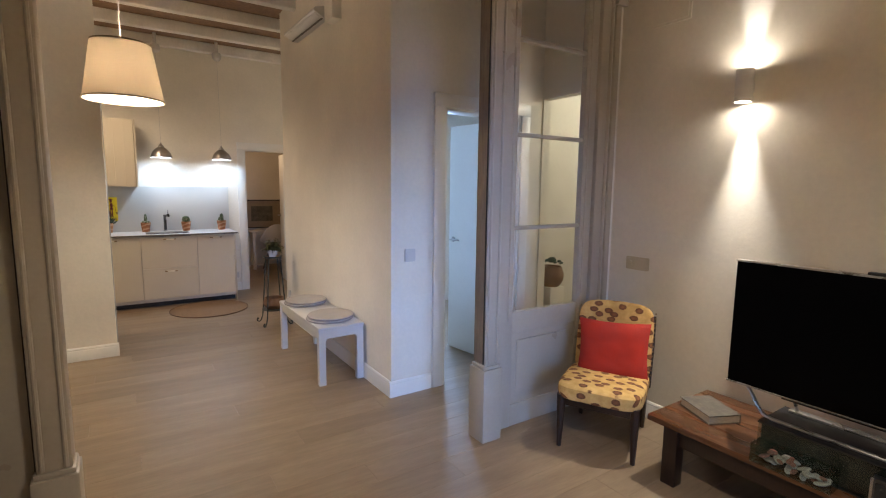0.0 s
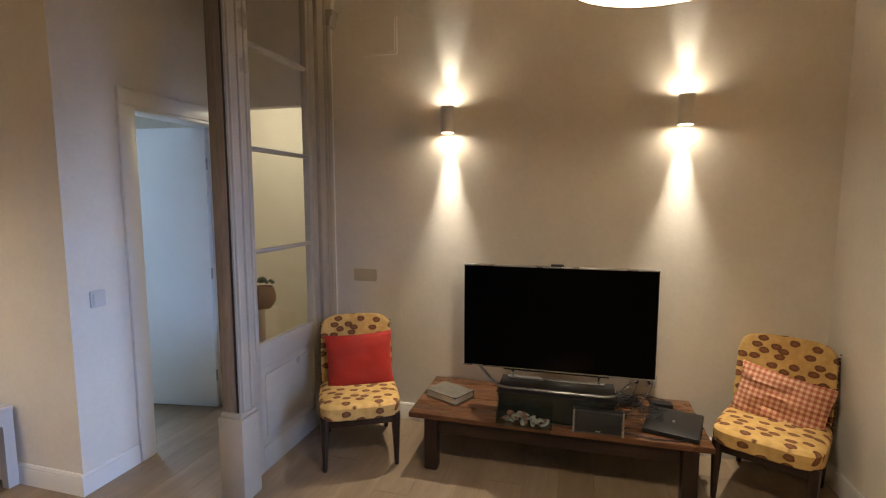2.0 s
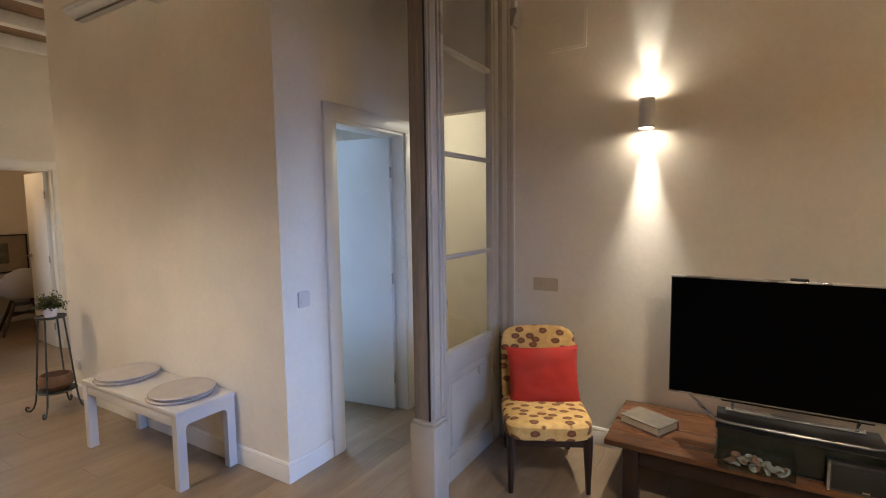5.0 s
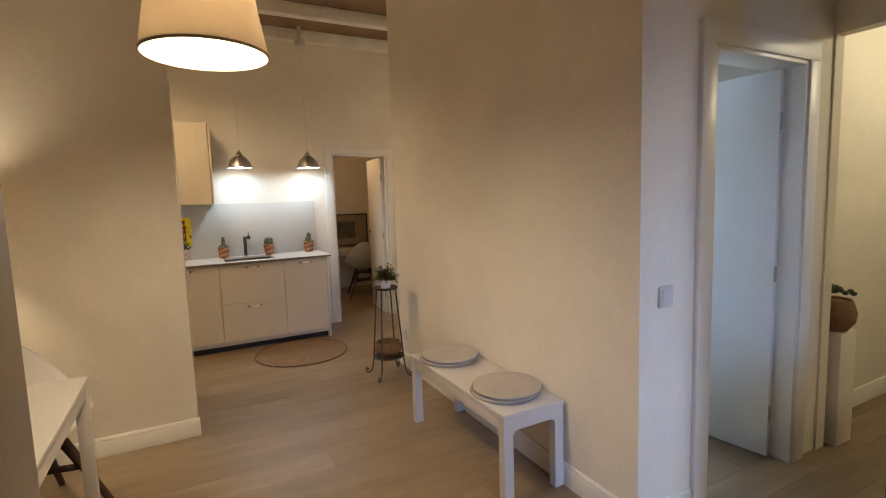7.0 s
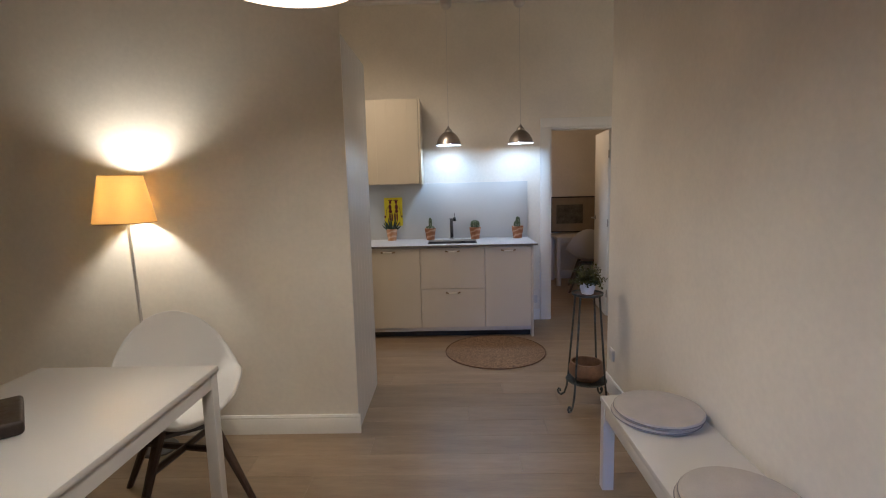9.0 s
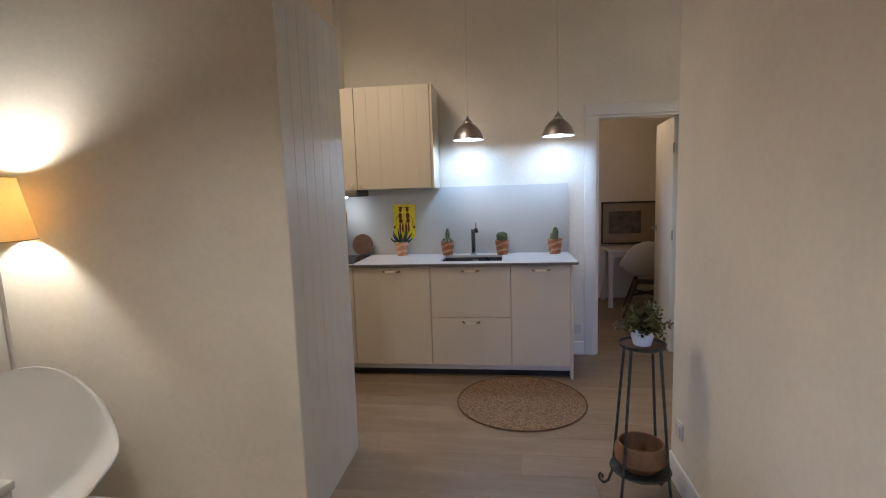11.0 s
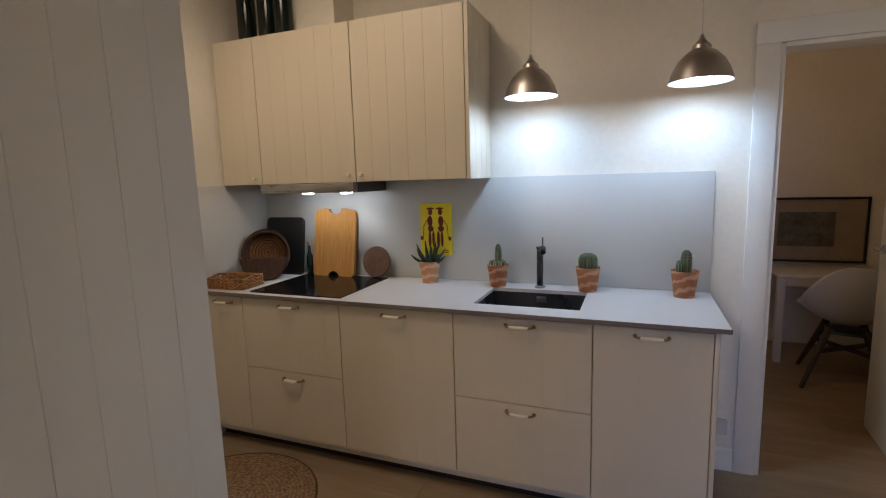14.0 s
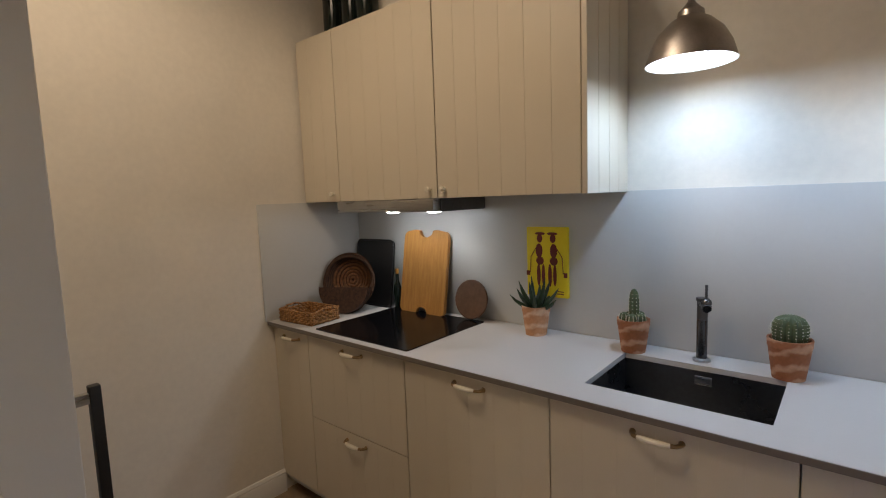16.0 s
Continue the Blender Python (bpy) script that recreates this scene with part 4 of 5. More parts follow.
part("webcam", box(-0.035, -0.004, 0.674, 0.035, 0.026, 0.686, bevel=0.004), BLACK, tv)
bow = [(-0.435, 0.015, 0.074), (-0.395, -0.02, 0.052), (-0.345, -0.075, 0.026), (-0.305, -0.105, 0.010), (-0.26, -0.118, 0.008), (0.26, -0.118, 0.008), (0.305, -0.105, 0.010), (0.345, -0.075, 0.026), (0.395, -0.02, 0.052), (0.435, 0.015, 0.074)]
part("stand_bar", tube(bow, [0.007] + [0.0085] * 8 + [0.007], 8), STEEL, tv, "bowed silver stand")
part("stand_foot", box(-0.27, 0.045, 0.0, 0.27, 0.085, 0.012, bevel=0.004), SILVER, tv)
part("stand_neck", box(-0.29, 0.012, 0.062, 0.29, 0.028, 0.0755, bevel=0.002), BLACK, tv)
for x in (-0.24, 0.24):
    part("stand_post", tube([(x, 0.022, 0.070), (x, 0.065, 0.008)], 0.008, 8), SILVER, tv)

bk = thing("book", (2.482, 1.108, TZ), "thick grey patterned book lying askew on the table", "book", "", 64)
part("cover", box(-0.118, -0.085, 0, 0.118, 0.085, 0.004), BOOK, bk)
part("cover", box(-0.118, -0.085, 0.040, 0.118, 0.085, 0.044), BOOK, bk)
part("spine", box(-0.118, -0.088, 0.0, 0.118, -0.0855, 0.044), BOOK, bk)
part("pages", box(-0.113, -0.0845, 0.0045, 0.113, 0.080, 0.0395), PAGES, bk)

lap = thing("laptop", (2.420, -0.140, TZ), "closed black laptop on the low table", "laptop", "", 74)
part("base", box(-0.135, -0.165, 0.003, 0.135, 0.165, 0.014, bevel=0.004), BLACK, lap).matrix_basis = pose(0, 0, 0, 0, 0, 0)
part("lid", box(-0.133, -0.163, 0.015, 0.133, 0.163, 0.023, bevel=0.003), BLACK, lap)
part("badge", box(-0.006, -0.015, 0.0232, 0.006, 0.015, 0.0236), SILVER, lap)

strip = thing("power_supply", (2.66, -0.115, TZ), "black power supply among loose cables", "power supply")
part("brick", box(-0.03, -0.06, 0, 0.03, 0.06, 0.028, bevel=0.006), BLACK, strip)
hub = thing("router", (2.66, 0.12, TZ), "small dark box among the cables", "router")
part("case", box(-0.06, -0.09, 0, 0.06, 0.09, 0.030, bevel=0.006), BLACK, hub)
rng = random.Random(11)
for i in range(17):
    pts = []
    a = Vector((rng.uniform(2.38, 2.66), rng.uniform(0.10, 0.22), TZ + 0.012))
    b = Vector((rng.uniform(2.50, 2.72), rng.uniform(-0.16, 0.07), TZ + 0.012))
    mid = (a + b) / 2 + Vector((rng.uniform(-0.10, 0.10), rng.uniform(-0.06, 0.06), 0))
    for k in range(17):
        s = k / 16
        p = a * (1 - s) ** 2 + mid * 2 * s * (1 - s) + b * s * s
        loop = Vector((math.sin(s * 9 + i), math.cos(s * 7 + 2 * i), 0)) * 0.058 * math.sin(math.pi * s)
        pts.append(p + loop + Vector((0, 0, 0.004 + 0.042 * math.sin(math.pi * s) * rng.uniform(0.2, 0.885))))
    tagged(part("cable", tube(pts, 0.0025, 6), BLACK), "thin tangled black cable on the table", "cable", "tangle of cables")
for i, (y0, y1) in enumerate(((0.012, 0.0), (-0.068, -0.08))):
    ob = part("plug", tube([(2.79, y0, 0.437), (2.765, y0, 0.437), (2.745, y0, 0.428)], [0.018, 0.018, 0.010], 10), BLACK)
    tagged(ob, "black plug in the wall socket", "plug", "plugs")
    tagged(part("cable", tube([(2.745, y0, 0.428), (2.71, y0 + 0.01, 0.405), (2.66, y1 + 0.06, 0.355), (2.60, y1 + 0.10, 0.345)], 0.0035, 6), BLACK), "black cable hanging from the socket", "cable", "tangle of cables")
tagged(part("cable", tube([(2.25, 0.13, 0.340), (2.24, 0.06, 0.336), (2.225, -0.02, 0.335), (2.23, -0.14, 0.336), (2.26, -0.20, 0.336)], 0.0035, 6), BLACK), "black cable along the table edge", "cable", "tangle of cables")

# ---- corridor behind the glass ----
pd = thing("pedestal", (3.105, 2.855, 0), "square white plinth holding a plant pot", "pedestal")
part("shaft", box(-0.085, -0.085, 0, 0.085, 0.085, 0.64, bevel=0.004), PLASTER, pd)
pp = thing("plant_pot", (3.105, 2.855, 0.64), "round brown clay pot with a short dark plant", "potted plant")
part("pot", lathe([(0, 0), (0.07, 0), (0.105, 0.05), (0.112, 0.10), (0.096, 0.155), (0.086, 0.175), (0.080, 0.170), (0.08, 0.16), (0, 0.16)], 24), CLAY, pp)
rng = random.Random(6)
bm = bmesh.new()
for i in range(26):
    a, r = rng.uniform(0, 6.28), rng.uniform(0.0, 0.09)
    ball((r * math.cos(a), r * math.sin(a), 0.21 + rng.uniform(0, 0.03)), (0.022, 0.016, 0.013), bm, u=6, v=4)
part("succulent", bm, ALOE, pp, "dark low rosettes")

# ---- dining corner ----
dt = thing("dining_table", (-0.868, 3.428, 0), "plain white lacquered dining table with square legs", "table")
part("tabletop", box(-0.372, -0.60, 0.702, 0.372, 0.60, 0.726, bevel=0.004), LACQUER, dt)
for c in ((-0.365, -0.545, 0.645, -0.345, 0.545, 0.701), (0.345, -0.545, 0.645, 0.365, 0.545, 0.701), (-0.318, -0.592, 0.645, 0.318, -0.572, 0.701), (-0.318, 0.572, 0.645, 0.318, 0.592, 0.701)):
    part("apron", box(*c), LACQUER, dt)
for x in (-0.367, 0.319):
    for y in (-0.595, 0.547):
        part("leg", box(x, y, 0, x + 0.048, y + 0.048, 0.701, bevel=0.004), LACQUER, dt)
pouch = part("leather_pouch", box(-0.085, -0.13, 0, 0.085, 0.13, 0.045, bevel=0.012, segments=3), LEATHER)
pouch.matrix_basis = pose(-0.962, 3.515, 0.7265, 0, 0, 42)
tagged(pouch, "dark brown leather pouch on the dining table", "pouch")


def shell_chair(where, turn, label):
    c = thing("shell_chair", where, label, "chair", "white shell chairs", turn)
    knots = [Vector(k) for k in ((-0.235, 0.430), (0.090, 0.365), (0.235, 0.420), (0.285, 0.838))]
    bm = bmesh.new()
    rows, n, m = [], 22, 30
    for j in range(m + 1):
        v = math.sin(math.pi / 2 * j / m)
        p = knots[0] * (1 - v) ** 3 + knots[1] * 3 * v * (1 - v) ** 2 + knots[2] * 3 * v * v * (1 - v) + knots[3] * v ** 3
        d = ((knots[1] - knots[0]) * (1 - v) ** 2 + (knots[2] - knots[1]) * 2 * v * (1 - v) + (knots[3] - knots[2]) * v * v).normalized()
        half = 0.280 * max(0.0, 1 - abs((v - 0.46) / 0.54) ** 3.3) ** 0.5 if v > 0.46 else 0.280 - 0.09 * ((0.46 - v) / 0.46) ** 2.2
        cup = 0.140 * math.sin(math.pi * (0.28 + 0.72 * v)) ** 1.3
        rows.append([bm.verts.new((u * half, p.x - d.y * cup * u * u, p.y + d.x * cup * u * u)) for u in (2 * i / n - 1 for i in range(n + 1))])
    for a, b in zip(rows, rows[1:]):
        for i in range(n):
            bm.faces.new((a[i], a[i + 1], b[i + 1], b[i]))
    bmesh.ops.remove_doubles(bm, verts=bm.verts, dist=0.0004)
    sh = part("shell", bm, SHELL, c, "moulded white shell")
    sol = sh.modifiers.new("thickness", "SOLIDIFY")
    sol.thickness, sol.offset = 0.012, 0
    for x in (-1, 1):
        part("leg", tube([(x * 0.10, -0.10, 0.390), (x * 0.235, -0.245, 0.0)], [0.024, 0.014], 10), WALNUT, c)
        part("leg", tube([(x * 0.10, 0.10, 0.390), (x * 0.235, 0.245, 0.0)], [0.024, 0.014], 10), WALNUT, c)
    part("cross_bar", tube([(-0.155, -0.16, 0.24), (0.155, 0.16, 0.24)], 0.016, 8), WALNUT, c)
    part("cross_bar", tube([(-0.155, 0.16, 0.24), (0.155, -0.16, 0.24)], 0.016, 8), WALNUT, c)
    part("mount", box(-0.11, -0.11, 0.352, 0.11, 0.11, 0.372, bevel=0.004), DARK_STEEL, c)
    return c


dining_chair = shell_chair((-0.805, 4.262, 0), 36, "white moulded shell chair with dark wooden legs by the table")
study_chair = copy_thing(dining_chair, pose(2.25, 8.56, 0, 0, 0, 168))
tagged(study_chair, "white moulded shell chair with dark legs at the desk")

# bench with round cushions
bench = thing("bench", (1.325, 3.780, 0), "white wooden bench with rounded arched legs", "bench")
part("top", box(-0.18, -0.525, 0.420, 0.18, 0.525, 0.445, bevel=0.004), LACQUER, bench)
arc = [(0.125 - 0.03 + 0.03 * math.cos(radians(a)), 0.360 - 0.03 + 0.03 * math.sin(radians(a))) for a in range(0, 91, 15)]
outline = [(-0.176, 0.0), (-0.125, 0.0)] + [(-u, v) for u, v in arc] + list(reversed(arc)) + [(0.125, 0.0), (0.176, 0.0), (0.176, 0.4195), (-0.176, 0.4195)]
for y in (-0.521, 0.476):
    part("end_frame", prism(outline, y, y + 0.045, "y"), LACQUER, bench)
for x in (-0.172, 0.150):
    part("apron", box(x, -0.475, 0.357, x + 0.022, 0.475, 0.4195, bevel=0.003), LACQUER, bench)
for y in (4.10, 3.49):
    for level in (0, 1):
        cu = thing("round_cushion", (1.318 + 0.008 * level, y - 0.006 * level, 0.4455 + 0.0215 * level), "flat round grey felt seat cushion on the bench", "cushion", "round cushions stacked on the bench")
        part("pad", lathe([(0, 0.0), (0.172, 0.0), (0.178, 0.005), (0.1785, 0.014), (0.173, 0.019), (0.10, 0.021), (0, 0.0212)], 40), GREY_CLOTH, cu)
        part("piping", lathe([(0.1775, 0.007), (0.1815, 0.0095), (0.1775, 0.012), (0.176, 0.0095), (0.1775, 0.007)], 40), PIPING, cu, "dark edge seam")

# plant stand
ps = thing("plant_stand", (1.315, 5.155, 0), "slim patinated iron plant stand with scrolled feet", "plant stand")
part("top_tray", lathe([(0, 0.722), (0.084, 0.722), (0.095, 0.728), (0.097, 0.742), (0.093, 0.742), (0.090, 0.732), (0.08, 0.728), (0, 0.728)], 32), IRON, ps)
part("lower_shelf", lathe([(0, 0.165), (0.125, 0.165), (0.130, 0.170), (0.125, 0.175), (0, 0.175)], 28), IRON, ps)
for i in range(4):
    a = radians(45 + 90 * i)
    ca, sa = math.cos(a), math.sin(a)
    prof = [(0.084, 0.724), (0.108, 0.45), (0.132, 0.17), (0.142, 0.09), (0.160, 0.035), (0.185, 0.012), (0.205, 0.018), (0.212, 0.036), (0.204, 0.050), (0.192, 0.046), (0.192, 0.034)]
    part("leg", tube([(r * ca, r * sa, z) for r, z in prof], 0.0065, 8), IRON, ps, "iron rod leg ending in a scroll")
part("tray_lining", lathe([(0, 0.7285), (0.087, 0.7285), (0.087, 0.733), (0.05, 0.7335), (0, 0.7335)], 28), CORK, ps, "brown fibre lining")
bw = thing("clay_bowl", (1.315, 5.155, 0.1755), "brown clay bowl on the lower shelf", "bowl")
part("bowl", lathe([(0, 0), (0.075, 0), (0.108, 0.04), (0.112, 0.075), (0.098, 0.115), (0.090, 0.115), (0.10, 0.075), (0.09, 0.03), (0, 0.02)], 28), CLAY, bw)
pt = thing("potted_plant", (1.315, 5.155, 0.7338), "bushy small-leaved green plant in a white pot", "potted plant")
part("pot", lathe([(0, 0), (0.036, 0), (0.047, 0.04), (0.050, 0.076), (0.046, 0.078), (0.043, 0.05), (0.04, 0.06), (0, 0.06)], 24), INNER_WHITE, pt, "white ceramic pot")
rng = random.Random(9)
leaves = bmesh.new()
for i in range(95):
    a, lean = rng.uniform(0, 6.283), rng.uniform(0.05, 1.30)
    length = rng.uniform(0.055, 0.105) * (1.30 - 0.28 * lean)
    d = Vector((math.cos(a) * math.sin(lean), math.sin(a) * math.sin(lean), math.cos(lean)))
    p0 = Vector((0.028 * math.cos(a), 0.028 * math.sin(a), 0.066))
    pts = [p0 + d * length * s + Vector((0, 0, -0.022 * lean * s * s)) for s in (0, 0.35, 0.7, 1.0)]
    part("stem", tube(pts, [0.0018, 0.0015, 0.0012, 0.0008], 4), LEAFY, pt)
    for k in range(11):
        s = 0.25 + 0.075 * k
        q = p0 + d * length * s + Vector((0, 0, -0.022 * lean * s * s))
        off = Vector((rng.uniform(-1, 1), rng.uniform(-1, 1), rng.uniform(-0.5, 0.885))).normalized()
        side = off.cross(Vector((0, 0, 1))).normalized() * rng.uniform(0.006, 0.010)
        tip = off * rng.uniform(0.014, 0.024)
        quad = [q, q + tip * 0.5 + side, q + tip, q + tip * 0.5 - side]
        leaves.faces.new([leaves.verts.new(v) for v in quad])
part("leaves", leaves, LEAFY, pt, "many small round green leaves")

for rx, ry, note in ((0.82, 6.20, "round braided jute rug with a dark rim before the sink"), (-0.82, 6.135, "round braided jute rug with a dark rim before the hob")):
    rug = thing("jute_rug", (rx, ry, 0.0), note, "rug", "round jute rugs")
    part("mat", lathe([(0, 0.010), (0.408, 0.010), (0.420, 0.007), (0.422, 0.001), (0, 0.001)], 64), JUTE, rug)
    part("rim", tube([(0.425 * math.cos(radians(a)), 0.425 * math.sin(radians(a)), 0.0055) for a in range(0, 361, 5)], 0.0052, 6), CORK, rug, "dark stitched rim")

# ---- kitchen ----


def grooved(w, h, t=0.02, pitch=0.093, depth=0.0020):
    """A board front with upright V grooves; its face looks to -y, its lower corner lies at the origin."""
    out = [(0, t), (0, 0.0015), (0.0015, 0)]
    n = max(1, round(w / pitch))
    for i in range(1, n):
        x = w * i / n
        out += [(x - 1.2 * depth, 0), (x - 0.4 * depth, depth), (x + 0.4 * depth, depth), (x + 1.2 * depth, 0)]
    out += [(w - 0.0015, 0), (w, 0.0015), (w, t)]
    return prism(out, 0, h)


def bow_handle(parent, x, z, length=0.125):
    h = part("handle", tube([(x - length * 0.32, -0.026, z), (x - length * 0.15, -0.031, z), (x + length * 0.15, -0.031, z), (x + length * 0.32, -0.026, z)], [0.0060, 0.0088, 0.0088, 0.0060], 10), IVORY, parent, "ivory bow handle with dark ends")
    for s in (-1, 1):
        part("handle_end", tube([(x + s * length * 0.31, -0.026, z), (x + s * length * 0.42, -0.022, z), (x + s * length * 0.48, -0.010, z), (x + s * length * 0.48, 0.0, z)], [0.006, 0.0055, 0.006, 0.009], 8), BRASS, h)
    return h


def base_unit(x0, x1, split):
    u = thing("base_cabinet", (x0, 6.59, 0), "cream base cabinet with a grooved front and ivory handle", "cabinet", "kitchen base cabinets")
    w = x1 - x0
    part("body", box(0.001, 0.022, 0.10, w - 0.001, 0.56, 0.69 if 0.1 < x0 < 0.3 else 0.863), CARCASS, u)
    fronts = ((0.105, 0.472), (0.476, 0.857)) if split else ((0.105, 0.857),)
    for a, b in fronts:
        f = part("drawer_front" if split else "door", grooved(w - 0.004, b - a, depth=0.0004), CABINET, u)
        f.matrix_basis = pose(0.002, 0, a)
        bow_handle(f, w / 2, b - a - (0.031 if not split or a > 0.3 else 0.036))
    return u


for x0, x1, split in ((-1.300, -1.042, False), (-1.042, -0.433, True), (-0.433, 0.165, False), (0.165, 0.764, True), (0.764, 1.196, False)):
    base_unit(x0, x1, split)
tagged(part("end_panel", box(1.197, 6.588, 0, 1.215, 7.16, 0.864, bevel=0.002), CABINET), "cream cabinet end panel reaching the floor", "end panel")
tagged(part("filler_panel", box(-1.336, 6.60, 0.10, -1.286, 6.62, 0.863), CABINET), "narrow cream filler beside the wall", "filler panel")
plinth = thing("plinth", (-1.334, 6.61, 0), "recessed plinth with shade painted black and reflected light painted pale", "plinth")
# Black board paints the shade under the units; pale strip paints reflected light.
part("kickboard", box(0, 0.060, 0, 2.530, 0.075, 0.060), BLACK, plinth)
part("strip", box(0, 0.004, 0.061, 2.530, 0.075, 0.0985, bevel=0.002), WHITE_PLASTIC, plinth, "pale strip painting in reflected light")

SX0, SX1, SY0, SY1 = 0.230, 0.703, 6.690, 7.035
wt = thing("worktop", (0, 0, 0), "thin pale grey worktop with a dark front edge", "worktop")
for c in ((-1.336, 6.570, 0.867, SX0, 7.164, 0.885), (SX1, 6.570, 0.867, 1.246, 7.164, 0.885), (SX0, 6.570, 0.867, SX1, SY0, 0.885), (SX0, SY1, 0.867, SX1, 7.164, 0.885)):
    part("slab", box(*c), WORKTOP, wt)
part("front_edge", box(-1.336, 6.567, 0.8665, 1.2485, 6.5698, 0.884), EDGE, wt, "dark worktop edge")
part("side_edge", box(1.2462, 6.570, 0.8665, 1.2485, 7.164, 0.884), EDGE, wt)

sink = thing("sink", (0, 0, 0), "dark steel undermount sink let into the worktop", "sink")
for c in ((SX0 - 0.006, SY0 - 0.006, 0.715, SX1 + 0.006, SY1 + 0.006, 0.720), (SX0 - 0.006, SY0 - 0.006, 0.720, SX0, SY1 + 0.006, 0.8665), (SX1, SY0 - 0.006, 0.720, SX1 + 0.006, SY1 + 0.006, 0.8665), (SX0, SY0 - 0.006, 0.720, SX1, SY0, 0.8665), (SX0, SY1, 0.720, SX1, SY1 + 0.006, 0.8665)):
    part("basin_wall", box(*c), DARK_STEEL, sink)
part("overflow", box(0.455, SY1 - 0.004, 0.820, 0.505, SY1 - 0.0005, 0.850, bevel=0.002), STEEL, sink)
part("drain", lathe([(0, 0.7205), (0.045, 0.7205), (0.045, 0.724), (0.035, 0.7245), (0, 0.7225)], 24, (0.46, 6.90)), STEEL, sink)

tap = thing("kitchen_tap", (0.463, 7.085, 0.885), "slim steel mixer tap with an upright lever", "tap", "", 18)
part("base", lathe([(0, 0), (0.027, 0), (0.027, 0.008), (0.021, 0.012), (0, 0.012)], 20), STEEL, tap)
part("body", tube([(0, 0, 0.010), (0, 0, 0.205)], 0.0165, 18), GUNMETAL, tap)
part("collar", lathe([(0, 0.203), (0.020, 0.203), (0.020, 0.212), (0, 0.213)], 18), DARK_STEEL, tap)
part("spout", tube([(0, 0.0, 0.196), (0, -0.05, 0.202), (0, -0.105, 0.204), (0, -0.115, 0.200)], [0.013, 0.013, 0.0145, 0.013], 12), GUNMETAL, tap)
part("lever_joint", ball((0, -0.095, 0.215), (0.016, 0.016, 0.016)), GUNMETAL, tap)
part("lever", tube([(0, -0.095, 0.222), (0, -0.095, 0.272)], 0.0042, 8), DARK_STEEL, tap)

hob = thing("hob", (0, 0, 0), "black glass induction hob on the worktop", "hob")
part("glass_plate", prism(rounded(-0.998, 6.605, -0.430, 7.110, 0.006), 0.8855, 0.8905), BLACK_GLASS, hob)

sp = tagged(thing("splashback", (0, 0, 0), "plain grey splashback panel behind the worktop", "splashback"), "", "", "", "structure")
part("back_panel", box(-1.328, 7.166, 0.885, 1.246, 7.179, 1.454, bevel=0.001), SPLASH, sp)
part("side_panel", box(-1.337, 6.555, 0.8855, -1.328, 7.179, 1.452, bevel=0.001), SPLASH, sp)


def wall_unit(x0, x1, knob_x):
    u = thing("wall_cabinet", (x0, 6.819, 1.452), "cream wall cabinet with a grooved door and small knob", "cabinet", "kitchen wall cabinets")
    w = x1 - x0
    part("body", box(0.001, 0.022, 0, w - 0.001, 0.345, 0.788), CARCASS, u)
    d = part("door", grooved(w - 0.004, 0.786, depth=0.0014), CABINET, u)
    d.matrix_basis = pose(0.002, 0, 0.001)
    k = part("knob", lathe([(0, 0), (0.007, 0), (0.005, 0.010), (0.011, 0.016), (0.012, 0.022), (0.008, 0.027), (0, 0.028)], 14), IVORY, d, "small ivory knob")
    k.matrix_basis = pose(knob_x, 0, 0.035, 90)
    return u


wall_unit(-1.323, -1.042, 0.240)
wall_unit(-1.041, -0.433, 0.570)
last_unit = wall_unit(-0.432, 0.168, 0.035)
part("side_panel", grooved(0.355, 0.79, 0.018), CABINET, last_unit).matrix_basis = pose(0.6205, -0.002, -0.001, 0, 0, 90)

hd = thing("cooker_hood", (-1.041, 6.80, 1.396), "slim steel pull-out cooker hood with two lit lamps", "cooker hood")
part("body", box(0.0, 0.045, 0.002, 0.60, 0.355, 0.055), DARK_STEEL, hd, "dark hood underside")
part("front_strip", box(0.0, 0.0, 0.004, 0.60, 0.044, 0.054, bevel=0.003), STEEL, hd, "brushed steel front strip")
for x in (0.17, 0.43):
    part("lamp", lathe([(0, -0.010), (0.020, -0.0095), (0.030, -0.007), (0.034, -0.002), (0.034, 0.0018), (0, 0.0018)], 20, (x, 0.20)), HOOD_LED, hd, "glowing round lamp").visible_shadow = False

fixed("duct_box", box(-0.872, 6.98, 2.247, -0.613, 7.179, TOP), PLASTER, "plastered duct boxing above the wall cabinets", "duct")
for x, y, hh in ((-1.185, 6.96, 0.33), (-1.02, 6.94, 0.30), (-0.905, 6.93, 0.32)):
    b = thing("bottle", (x, y, 2.2465), "dark green glass bottle standing on the wall cabinet", "bottle", "bottles on the wall cabinet")
    part("glass", lathe([(0, 0), (0.050, 0), (0.052, 0.01), (0.052, hh * 0.72), (0.045, hh * 0.80), (0.022, hh * 0.90), (0.020, hh), (0, hh)], 20), BOTTLE, b)

